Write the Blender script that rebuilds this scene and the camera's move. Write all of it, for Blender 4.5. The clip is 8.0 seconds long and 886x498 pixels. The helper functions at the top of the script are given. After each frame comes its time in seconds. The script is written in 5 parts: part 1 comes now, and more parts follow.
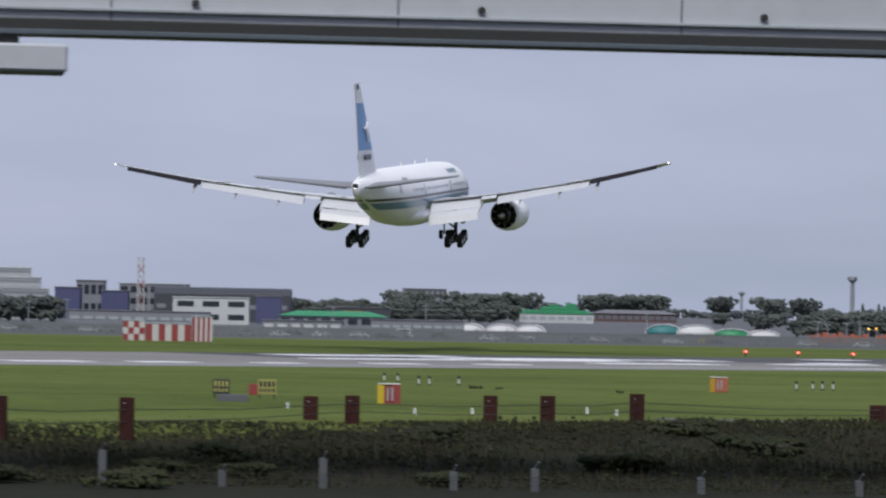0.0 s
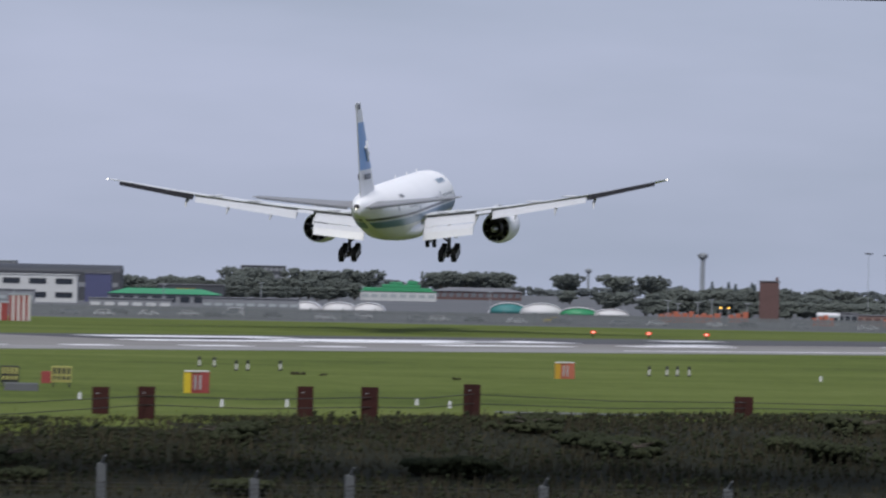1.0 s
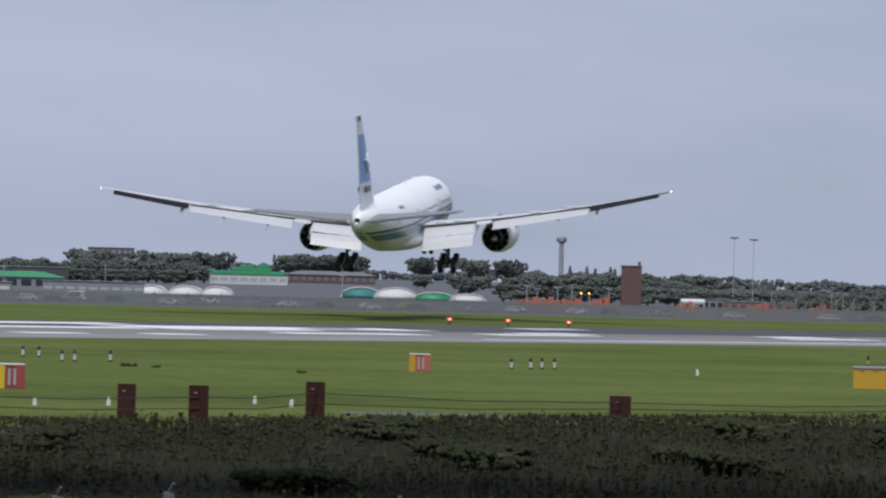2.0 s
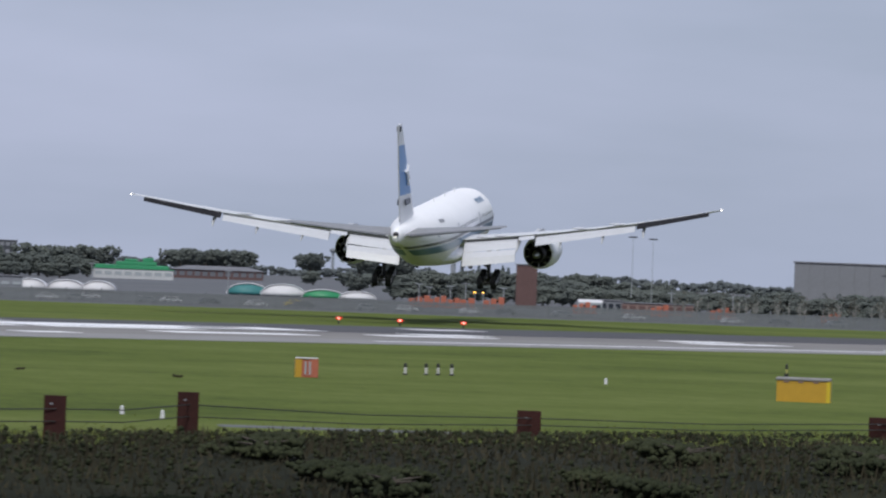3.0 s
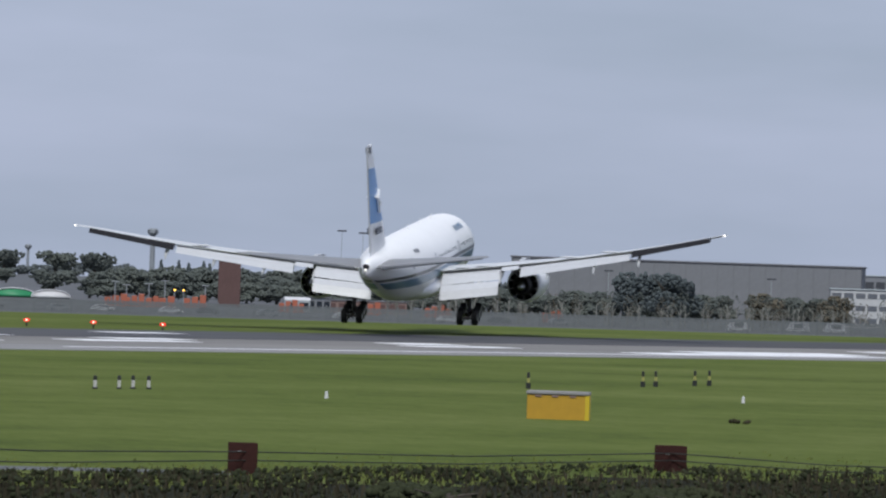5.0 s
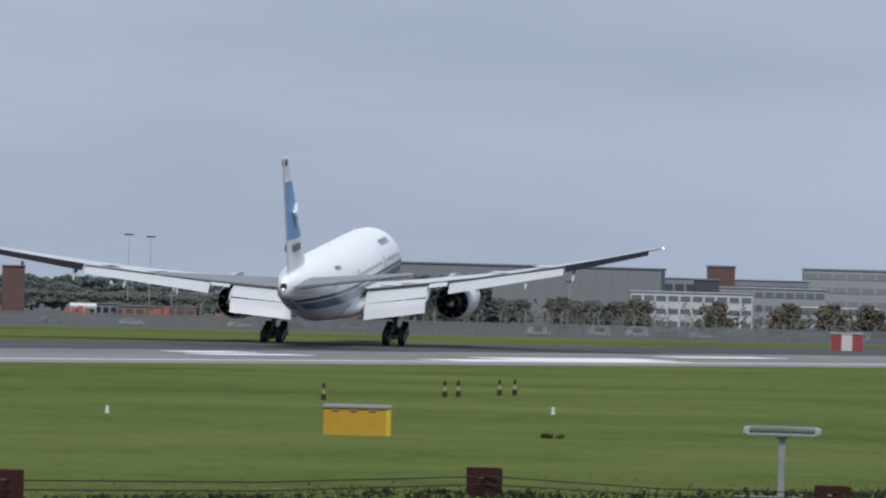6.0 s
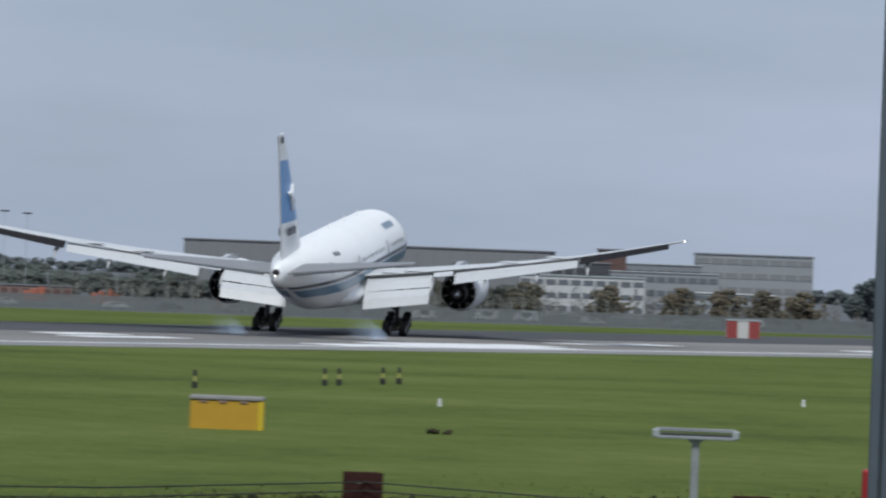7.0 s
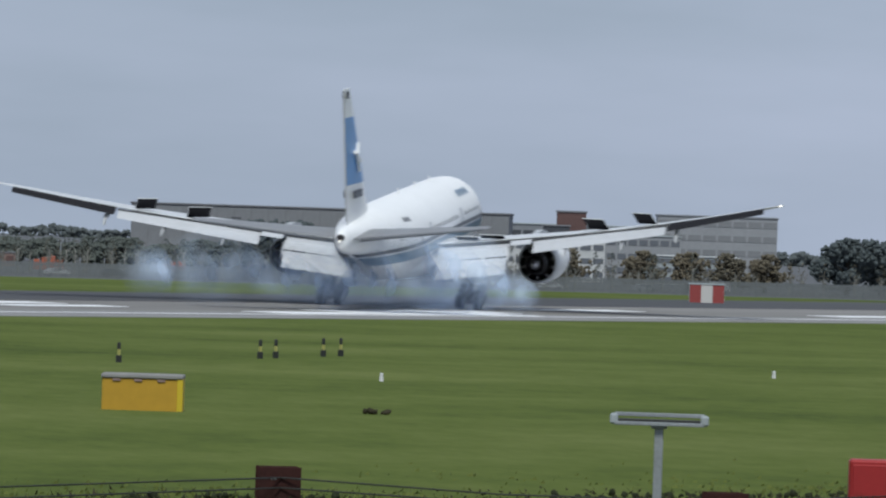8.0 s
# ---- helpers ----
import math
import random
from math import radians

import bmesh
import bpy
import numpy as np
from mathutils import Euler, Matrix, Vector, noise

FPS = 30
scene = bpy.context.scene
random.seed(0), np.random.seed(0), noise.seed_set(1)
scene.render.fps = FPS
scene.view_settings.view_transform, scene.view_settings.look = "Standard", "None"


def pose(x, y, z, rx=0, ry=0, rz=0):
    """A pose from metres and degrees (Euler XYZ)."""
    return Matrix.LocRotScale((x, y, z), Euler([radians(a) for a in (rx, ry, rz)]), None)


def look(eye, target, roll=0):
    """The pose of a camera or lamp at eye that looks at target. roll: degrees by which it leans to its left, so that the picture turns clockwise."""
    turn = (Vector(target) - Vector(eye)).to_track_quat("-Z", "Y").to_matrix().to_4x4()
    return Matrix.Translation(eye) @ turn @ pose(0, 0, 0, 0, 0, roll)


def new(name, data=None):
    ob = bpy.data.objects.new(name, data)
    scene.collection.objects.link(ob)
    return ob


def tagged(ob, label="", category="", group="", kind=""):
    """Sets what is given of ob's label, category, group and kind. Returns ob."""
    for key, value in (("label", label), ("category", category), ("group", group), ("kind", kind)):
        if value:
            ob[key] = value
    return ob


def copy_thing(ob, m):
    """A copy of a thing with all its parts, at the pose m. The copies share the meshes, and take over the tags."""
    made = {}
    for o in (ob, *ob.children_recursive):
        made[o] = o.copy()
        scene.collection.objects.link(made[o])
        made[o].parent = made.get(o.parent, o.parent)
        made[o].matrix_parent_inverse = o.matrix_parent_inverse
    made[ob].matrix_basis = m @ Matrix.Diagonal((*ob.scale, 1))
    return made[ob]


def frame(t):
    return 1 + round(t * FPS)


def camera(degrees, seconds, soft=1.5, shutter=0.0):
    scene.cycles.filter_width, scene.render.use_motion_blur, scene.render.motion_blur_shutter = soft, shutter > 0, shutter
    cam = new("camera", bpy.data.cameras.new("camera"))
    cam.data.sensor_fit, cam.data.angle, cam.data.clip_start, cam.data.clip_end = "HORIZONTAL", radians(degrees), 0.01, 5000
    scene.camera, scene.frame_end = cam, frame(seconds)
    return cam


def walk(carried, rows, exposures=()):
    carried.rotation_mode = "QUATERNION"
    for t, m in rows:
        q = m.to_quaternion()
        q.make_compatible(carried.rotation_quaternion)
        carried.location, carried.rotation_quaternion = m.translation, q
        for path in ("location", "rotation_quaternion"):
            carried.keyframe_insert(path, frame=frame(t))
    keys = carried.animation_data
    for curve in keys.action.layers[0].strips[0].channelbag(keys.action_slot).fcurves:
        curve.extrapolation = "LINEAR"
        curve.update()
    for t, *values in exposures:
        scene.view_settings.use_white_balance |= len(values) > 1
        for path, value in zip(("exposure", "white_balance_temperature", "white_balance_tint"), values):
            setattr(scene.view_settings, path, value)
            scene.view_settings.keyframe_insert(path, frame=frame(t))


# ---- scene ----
from bmesh.ops import create_cube, create_cone, create_icosphere


def aim(x, y, z, yaw, pitch, roll):
    """A camera pose: yaw to the right of north, pitch upwards, roll, in degrees."""
    a, p, r = radians(yaw), radians(pitch), radians(roll)
    fwd = Vector((math.sin(a) * math.cos(p), math.cos(a) * math.cos(p), math.sin(p)))
    right = Vector((math.cos(a), -math.sin(a), 0))
    up = right.cross(fwd)
    r2 = right * math.cos(r) - up * math.sin(r)
    u2 = right * math.sin(r) + up * math.cos(r)
    m = Matrix((r2, u2, -fwd)).transposed().to_4x4()
    m.translation = (x, y, z)
    return m


def heading(x, y, z, az, pitch, roll):
    """The pose of an aircraft: nose along its own x, left wing along its own y."""
    a, p, r = radians(az), radians(pitch), radians(roll)
    fw = Vector((math.sin(a) * math.cos(p), math.cos(a) * math.cos(p), math.sin(p)))
    lf = Vector((-math.cos(a), math.sin(a), 0))
    up = fw.cross(lf)
    l2 = lf * math.cos(r) + up * math.sin(r)
    u2 = up * math.cos(r) - lf * math.sin(r)
    m = Matrix((fw, l2, u2)).transposed().to_4x4()
    m.translation = (x, y, z)
    return m


# ---- camera ----
cam = camera(9.957, 8.0, soft=2.2, shutter=0.45)
walk(cam, [
    (0.0, aim(0.00, 0.00, 6.92, 6.221, 0.444, -1.149)),
    (0.5, aim(2.70, 16.23, 6.92, 6.980, 0.193, -1.392)),
    (1.0, aim(5.14, 31.17, 6.92, 7.954, 0.221, -1.237)),
    (1.5, aim(7.37, 44.93, 6.92, 8.875, 0.263, -1.612)),
    (2.0, aim(9.43, 57.61, 6.92, 9.594, 0.071, -1.480)),
    (2.2, aim(10.22, 62.41, 6.92, 9.755, 0.080, -1.700)),
    (3.5, aim(15.00, 90.34, 6.92, 11.416, 0.040, -2.230)),
    (4.0, aim(16.80, 99.84, 6.92, 12.558, 0.099, -2.342)),
    (4.2, aim(17.53, 103.49, 6.92, 13.621, 0.175, -2.330)),
    (5.3, aim(21.77, 122.39, 6.92, 14.470, 0.100, -1.760)),
    (5.5, aim(22.60, 125.68, 6.92, 15.025, 0.055, -1.719)),
    (6.0, aim(24.81, 133.77, 6.92, 16.578, 0.245, -1.556)),
    (6.5, aim(27.24, 141.79, 6.92, 16.376, -0.480, -2.350)),
    (7.0, aim(29.91, 149.84, 6.92, 17.857, 0.075, -2.137)),
    (7.5, aim(32.88, 158.04, 6.92, 18.530, -0.240, -2.250)),
    (8.0, aim(36.18, 166.50, 6.92, 18.305, -0.325, -1.846)),
], exposures=[(0.0, -0.02, 6500, 10), (3.5, 0.0, 6450, 9), (5.5, 0.0, 6430, 6), (8.0, -0.08, 6430, 2)])

# ---- light: an overcast sky with a soft, high sun behind the camera ----
world = bpy.data.worlds.new("overcast")
scene.world = world
world.use_nodes = True
wt = world.node_tree
wt.nodes.clear()
w_out = wt.nodes.new("ShaderNodeOutputWorld")
w_bg = wt.nodes.new("ShaderNodeBackground")
w_sky = wt.nodes.new("ShaderNodeTexSky")
w_sky.sky_type, w_sky.sun_disc = "NISHITA", False
w_sky.sun_elevation, w_sky.sun_rotation = radians(48), radians(200)
w_scale = wt.nodes.new("ShaderNodeVectorMath")
w_scale.operation = "SCALE"
w_scale.inputs["Scale"].default_value = 0.08
w_geo = wt.nodes.new("ShaderNodeTexCoord")
w_map = wt.nodes.new("ShaderNodeMapping")
w_map.inputs["Scale"].default_value = (1.0, 1.0, 4.5)
w_noise = wt.nodes.new("ShaderNodeTexNoise")
w_noise.inputs["Scale"].default_value, w_noise.inputs["Detail"].default_value = 5.0, 5.0
w_ramp = wt.nodes.new("ShaderNodeValToRGB")
w_ramp.color_ramp.elements[0].position, w_ramp.color_ramp.elements[1].position = 0.34, 0.66
w_ramp.color_ramp.elements[0].color = (0.350, 0.405, 0.535, 1)
w_ramp.color_ramp.elements[1].color = (0.465, 0.510, 0.685, 1)
w_mix = wt.nodes.new("ShaderNodeMix")
w_mix.data_type = "RGBA"
w_mix.inputs["Factor"].default_value = 0.93
wt.links.new(w_sky.outputs[0], w_scale.inputs[0])
wt.links.new(w_geo.outputs["Generated"], w_map.inputs["Vector"])
wt.links.new(w_map.outputs[0], w_noise.inputs["Vector"])
wt.links.new(w_noise.outputs["Fac"], w_ramp.inputs["Fac"])
wt.links.new(w_scale.outputs[0], w_mix.inputs["A"])
wt.links.new(w_ramp.outputs["Color"], w_mix.inputs["B"])
wt.links.new(w_mix.outputs["Result"], w_bg.inputs["Color"])
wt.links.new(w_bg.outputs[0], w_out.inputs["Surface"])
w_bg.inputs["Strength"].default_value = 1.0

sun_data = bpy.data.lights.new("sun", "SUN")
sun_data.energy, sun_data.angle, sun_data.color = 2.9, radians(16), (1.0, 0.975, 0.94)
sun = new("sun", sun_data)
sun.matrix_world = look((-40, -140, 330), (40, 100, 0))


# ---- materials ----
def mat(name, color, rough=0.7, vary=0.15, scale=1.0, bump=0.0, metal=0.0, color2=None, obj=0.0, alpha=1.0, glow=0.0, stretch=(1, 1, 1), spec=0.5):
    """A surface with grain and larger stains: vary is the depth of both, scale their size per metre."""
    m = bpy.data.materials.new(name)
    m.use_nodes = True
    t = m.node_tree
    b = t.nodes["Principled BSDF"]
    b.inputs["Roughness"].default_value, b.inputs["Metallic"].default_value = rough, metal
    b.inputs["Specular IOR Level"].default_value = spec
    b.inputs["Alpha"].default_value = alpha
    tc, mp = t.nodes.new("ShaderNodeTexCoord"), t.nodes.new("ShaderNodeMapping")
    mp.inputs["Scale"].default_value = stretch
    t.links.new(tc.outputs["Object"], mp.inputs["Vector"])
    fine, wide = t.nodes.new("ShaderNodeTexNoise"), t.nodes.new("ShaderNodeTexNoise")
    fine.inputs["Scale"].default_value, wide.inputs["Scale"].default_value = 6 * scale, 0.7 * scale
    fine.inputs["Detail"].default_value = wide.inputs["Detail"].default_value = 6
    for n in (fine, wide):
        t.links.new(mp.outputs[0], n.inputs["Vector"])
    add = t.nodes.new("ShaderNodeMath")
    add.operation = "ADD"
    t.links.new(fine.outputs["Fac"], add.inputs[0])
    t.links.new(wide.outputs["Fac"], add.inputs[1])
    last = add
    if obj:
        info, mul = t.nodes.new("ShaderNodeObjectInfo"), t.nodes.new("ShaderNodeMath")
        mul.operation = "MULTIPLY_ADD"
        mul.inputs[1].default_value = obj
        t.links.new(info.outputs["Random"], mul.inputs[0])
        t.links.new(add.outputs[0], mul.inputs[2])
        last = mul
    rng = t.nodes.new("ShaderNodeMapRange")
    rng.inputs["From Min"].default_value, rng.inputs["From Max"].default_value = 0.6, 1.4 + obj
    t.links.new(last.outputs[0], rng.inputs["Value"])
    mix = t.nodes.new("ShaderNodeMix")
    mix.data_type = "RGBA"
    c2 = color2 or tuple(c * (1 - vary) for c in color)
    c1 = color if color2 else tuple(min(1, c * (1 + vary * 0.6)) for c in color)
    mix.inputs["A"].default_value, mix.inputs["B"].default_value = (*c2, 1), (*c1, 1)
    t.links.new(rng.outputs[0], mix.inputs["Factor"])
    t.links.new(mix.outputs["Result"], b.inputs["Base Color"])
    if bump:
        bp = t.nodes.new("ShaderNodeBump")
        bp.inputs["Strength"].default_value, bp.inputs["Distance"].default_value = bump, 0.05
        t.links.new(fine.outputs["Fac"], bp.inputs["Height"])
        t.links.new(bp.outputs[0], b.inputs["Normal"])
    if glow:
        b.inputs["Emission Color"].default_value = (*color, 1)
        b.inputs["Emission Strength"].default_value = glow
    return m


def grass_material(name, dark, mid, light):
    """Mown grass: broad mowing strips, patches and tufts, all of real size."""
    m = bpy.data.materials.new(name)
    m.use_nodes = True
    t = m.node_tree
    b = t.nodes["Principled BSDF"]
    b.inputs["Roughness"].default_value, b.inputs["Specular IOR Level"].default_value = 0.95, 0.05
    tc = t.nodes.new("ShaderNodeTexCoord")
    total = None
    for stretch, weight, detail in (((0.011, 0.05, 1), 0.30, 4), ((0.05, 0.07, 1), 0.32, 6), ((0.5, 0.3, 1), 0.22, 6), ((2.6, 0.9, 1), 0.16, 4)):
        mp, n, mul = t.nodes.new("ShaderNodeMapping"), t.nodes.new("ShaderNodeTexNoise"), t.nodes.new("ShaderNodeMath")
        mp.inputs["Scale"].default_value = stretch
        mp.inputs["Rotation"].default_value = (0, 0, radians(-12))
        n.inputs["Scale"].default_value, n.inputs["Detail"].default_value = 1.0, detail
        mul.operation, mul.inputs[1].default_value = "MULTIPLY_ADD", weight
        t.links.new(tc.outputs["Object"], mp.inputs["Vector"])
        t.links.new(mp.outputs[0], n.inputs["Vector"])
        t.links.new(n.outputs["Fac"], mul.inputs[0])
        if total:
            t.links.new(total.outputs[0], mul.inputs[2])
        else:
            mul.inputs[2].default_value = 0.0
        total = mul
    ramp = t.nodes.new("ShaderNodeValToRGB")
    e = ramp.color_ramp.elements
    e[0].position, e[0].color = 0.33, (*dark, 1)
    e[1].position, e[1].color = 0.66, (*light, 1)
    k = e.new(0.49)
    k.color = (*mid, 1)
    t.links.new(total.outputs[0], ramp.inputs["Fac"])
    t.links.new(ramp.outputs["Color"], b.inputs["Base Color"])
    return m


MARKER_YELLOW = mat("faded_marker_yellow", (0.34, 0.33, 0.10), 0.7, 0.2, 0.3)
GRASS = grass_material("mown_grass", (0.044, 0.064, 0.015), (0.090, 0.116, 0.027), (0.138, 0.158, 0.050))
ROUGH_GRASS = mat("rough_grass", (0.150, 0.175, 0.052), 0.95, scale=0.3, color2=(0.095, 0.112, 0.035), spec=0.05)
YARD = mat("car_park_asphalt", (0.125, 0.130, 0.140), 0.9, 0.25, 0.08, spec=0.1)
ASPHALT = mat("worn_asphalt", (0.212, 0.203, 0.196), 0.85, 0.3, 0.08, 0.2, spec=0.2, stretch=(0.15, 1, 1))
RUBBER_ASPHALT = mat("rubbered_asphalt", (0.075, 0.075, 0.082), 0.8, 0.3, 0.1, 0.2, spec=0.2, stretch=(0.15, 1, 1))
CONCRETE = mat("pale_concrete", (0.245, 0.24, 0.24), 0.85, 0.2, 0.2, 0.2, spec=0.2)
RUNWAY_PAINT = mat("runway_paint", (0.80, 0.80, 0.82), 0.6, 0.2, 0.3, 0.1)
WEED = mat("rank_weeds", (0.050, 0.056, 0.029), 0.95, scale=0.25, color2=(0.020, 0.025, 0.016), obj=0.4, spec=0.05)
DRY_WEED = mat("dry_stalks", (0.066, 0.058, 0.038), 0.95, scale=0.25, color2=(0.024, 0.024, 0.016), spec=0.05)
SOIL = mat("dark_soil", (0.028, 0.029, 0.017), 0.95, scale=0.2, color2=(0.012, 0.014, 0.011), bump=0.4, spec=0.05)
RUST = mat("rusted_steel", (0.055, 0.019, 0.016), 0.9, scale=1.2, color2=(0.022, 0.009, 0.008), bump=0.3, obj=0.3, spec=0.2)
GALV = mat("galvanised_steel", (0.30, 0.32, 0.34), 0.5, 0.25, 1.5, 0.1, metal=0.4)
POST_CONCRETE = mat("post_concrete", (0.105, 0.112, 0.118), 0.9, 0.3, 1.2, 0.2, spec=0.2)
WHITE_PAINT = mat("white_paint", (0.50, 0.49, 0.48), 0.45, 0.08, 0.6)
AIR_WHITE = mat("aircraft_white", (0.88, 0.88, 0.89), 0.42, 0.05, 0.25, spec=0.5)
AIR_GREY = mat("aircraft_grey", (0.46, 0.47, 0.49), 0.4, 0.12, 0.4)
AIR_WING = mat("wing_grey", (0.60, 0.61, 0.63), 0.35, 0.08, 0.3)
AIR_TAIL = mat("tailplane_grey", (0.23, 0.235, 0.25), 0.45, 0.1, 0.4)
# Near-black: painted shade on the ailerons, bare undersides on the spoilers.
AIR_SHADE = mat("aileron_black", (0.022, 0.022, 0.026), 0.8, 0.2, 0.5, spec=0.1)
AIR_DARK = mat("aircraft_dark_grey", (0.075, 0.078, 0.085), 0.5, 0.2, 0.5)
AIR_FLAP = mat("flap_white", (0.50, 0.51, 0.54), 0.38, 0.07, 0.4)
AIR_BLUE = mat("livery_blue", (0.075, 0.265, 0.590), 0.3, 0.1, 0.4)
STRIPE_BLUE = mat("cheatline_blue", (0.13, 0.24, 0.36), 0.3, 0.1, 0.4)
STRIPE_DARK = mat("cheatline_dark", (0.05, 0.055, 0.075), 0.3, 0.1, 0.4)
METAL_DARK = mat("burnt_metal", (0.045, 0.042, 0.045), 0.45, 0.3, 1.0, metal=0.6)
METAL = mat("bare_metal", (0.45, 0.45, 0.47), 0.35, 0.15, 1.0, metal=0.8)
TYRE = mat("tyre_rubber", (0.016, 0.016, 0.018), 0.85, 0.3, 2.0, spec=0.2)
GLASS_DARK = mat("dark_window", (0.025, 0.03, 0.04), 0.15, 0.2, 0.5)
LAMP_WHITE = mat("white_lamp", (1.0, 0.93, 0.85), 0.4, 0.0, glow=3.0)
LAMP_RED = mat("red_lamp", (0.85, 0.025, 0.012), 0.4, 0.0, glow=0.6)
LAMP_CORE = mat("hot_lamp_core", (1.0, 0.55, 0.42), 0.4, 0.0, glow=1.6)
LAMP_AMBER = mat("amber_lamp", (1.0, 0.55, 0.08), 0.4, 0.0, glow=3.0)
YELLOW = mat("yellow_paint", (0.42, 0.245, 0.020), 0.5, 0.12, 0.5)
YELLOW_BRIGHT = mat("fresh_yellow_paint", (0.52, 0.38, 0.02), 0.5, 0.1, 0.5)
SIGN_RED = mat("signal_red", (0.25, 0.042, 0.040), 0.6, 0.12, 0.6)
CABINET_RED = mat("cabinet_red", (0.30, 0.016, 0.016), 0.5, 0.15, 0.8)
ORANGE = mat("signal_orange", (0.36, 0.105, 0.060), 0.55, 0.15, 0.6, obj=0.3)
BLACK = mat("black_paint", (0.02, 0.021, 0.02), 0.6, 0.2, 0.8)
# Haze over the far trees is put into the next three leaf colours.
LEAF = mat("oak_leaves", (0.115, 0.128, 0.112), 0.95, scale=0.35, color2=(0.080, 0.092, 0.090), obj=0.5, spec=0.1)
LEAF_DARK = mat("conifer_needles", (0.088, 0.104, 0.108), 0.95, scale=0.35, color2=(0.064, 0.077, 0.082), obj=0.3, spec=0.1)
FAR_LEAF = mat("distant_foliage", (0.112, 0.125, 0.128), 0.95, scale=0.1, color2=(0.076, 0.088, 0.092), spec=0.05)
LEAF_AUTUMN = mat("turning_leaves", (0.145, 0.122, 0.088), 0.95, scale=0.5, color2=(0.090, 0.086, 0.070), obj=0.6, spec=0.1)
BARK = mat("bark", (0.075, 0.065, 0.055), 0.95, 0.3, 1.5, 0.3, spec=0.1)
BIRCH = mat("pale_bark", (0.22, 0.22, 0.20), 0.9, 0.4, 2.0, obj=0.4, spec=0.1)
WALL_WHITE = mat("white_render", (0.46, 0.47, 0.48), 0.8, 0.12, 0.3)
WALL_GREY = mat("grey_cladding", (0.185, 0.195, 0.215), 0.75, 0.15, 0.25)
# Haze over far buildings is put into the next four wall and pane colours.
WALL_HAZE = mat("dull_cladding", (0.165, 0.172, 0.188), 0.8, 0.12, 0.2)
WALL_DULL = mat("dull_panels", (0.180, 0.187, 0.203), 0.8, 0.12, 0.3)
PANE = mat("dull_glazing", (0.115, 0.125, 0.145), 0.4, 0.15, 0.3)
WALL_HAZE_PALE = mat("weathered_pale_panels", (0.25, 0.26, 0.28), 0.8, 0.12, 0.3)
WALL_PALE = mat("pale_cladding", (0.30, 0.33, 0.345), 0.75, 0.12, 0.25)
WALL_DARK = mat("dark_cladding", (0.045, 0.049, 0.060), 0.7, 0.2, 0.25)
WALL_BLUE = mat("blue_cladding", (0.060, 0.066, 0.145), 0.6, 0.15, 0.25)
BRICK = mat("brown_brick", (0.120, 0.074, 0.070), 0.9, 0.2, 0.6, 0.2, spec=0.2)
BRICK_PALE = mat("weathered_brick", (0.24, 0.17, 0.155), 0.9, 0.2, 0.5, spec=0.2)
ROOF_GREEN = mat("green_roofing", (0.030, 0.235, 0.105), 0.5, 0.15, 0.3)
ROOF_TEAL = mat("teal_fabric", (0.035, 0.175, 0.180), 0.6, 0.15, 0.3)
FABRIC = mat("white_fabric", (0.58, 0.58, 0.60), 0.7, 0.08, 0.3)
ROOF_GREY = mat("slate_roof", (0.165, 0.168, 0.185), 0.8, 0.2, 0.4, spec=0.2)
FENCE = mat("fence_steel", (0.150, 0.160, 0.175), 0.7, 0.2, 0.4, obj=0.2, spec=0.2)
CAR_WHITE = mat("car_white", (0.62, 0.63, 0.65), 0.3, 0.05)
CAR_GREY = mat("car_grey", (0.24, 0.26, 0.29), 0.3, 0.05, metal=0.3)
CAR_DARK = mat("car_dark", (0.045, 0.05, 0.065), 0.25, 0.05)
STEEL_BLUE = mat("painted_column", (0.075, 0.095, 0.115), 0.6, 0.2, 0.3)
SOFFIT = mat("soffit_paint", (0.40, 0.42, 0.45), 0.7, 0.08, 0.2)


def smoke_material(name, color, density):
    """Thin smoke: densest in the heart of a puff, uneven, and fading out to its rim."""
    m = bpy.data.materials.new(name)
    m.use_nodes = True
    t = m.node_tree
    b = t.nodes["Principled BSDF"]
    b.inputs["Base Color"].default_value = (*color, 1)
    b.inputs["Roughness"].default_value, b.inputs["Specular IOR Level"].default_value = 1.0, 0.0
    tc, mp, ball = t.nodes.new("ShaderNodeTexCoord"), t.nodes.new("ShaderNodeMapping"), t.nodes.new("ShaderNodeTexGradient")
    mp.inputs["Location"].default_value, mp.inputs["Scale"].default_value = (-1.0, 0.0, -1.0), (2.0, 0.0, 2.0)
    ball.gradient_type = "SPHERICAL"
    wisps, rng, mul, den = t.nodes.new("ShaderNodeTexNoise"), t.nodes.new("ShaderNodeMapRange"), t.nodes.new("ShaderNodeMath"), t.nodes.new("ShaderNodeMath")
    wisps.inputs["Scale"].default_value, wisps.inputs["Detail"].default_value = 0.36, 3.0
    rng.inputs["From Min"].default_value, rng.inputs["From Max"].default_value = 0.2, 0.75
    mul.operation = den.operation = "MULTIPLY"
    den.inputs[1].default_value = density
    t.links.new(tc.outputs["Generated"], mp.inputs["Vector"])
    t.links.new(mp.outputs[0], ball.inputs["Vector"])
    t.links.new(tc.outputs["Object"], wisps.inputs["Vector"])
    t.links.new(wisps.outputs["Fac"], rng.inputs["Value"])
    t.links.new(ball.outputs["Fac"], mul.inputs[0])
    t.links.new(rng.outputs[0], mul.inputs[1])
    t.links.new(mul.outputs[0], den.inputs[0])
    t.links.new(den.outputs[0], b.inputs["Alpha"])
    return m


SMOKE = smoke_material("tyre_smoke", (0.60, 0.73, 0.95), 0.7)


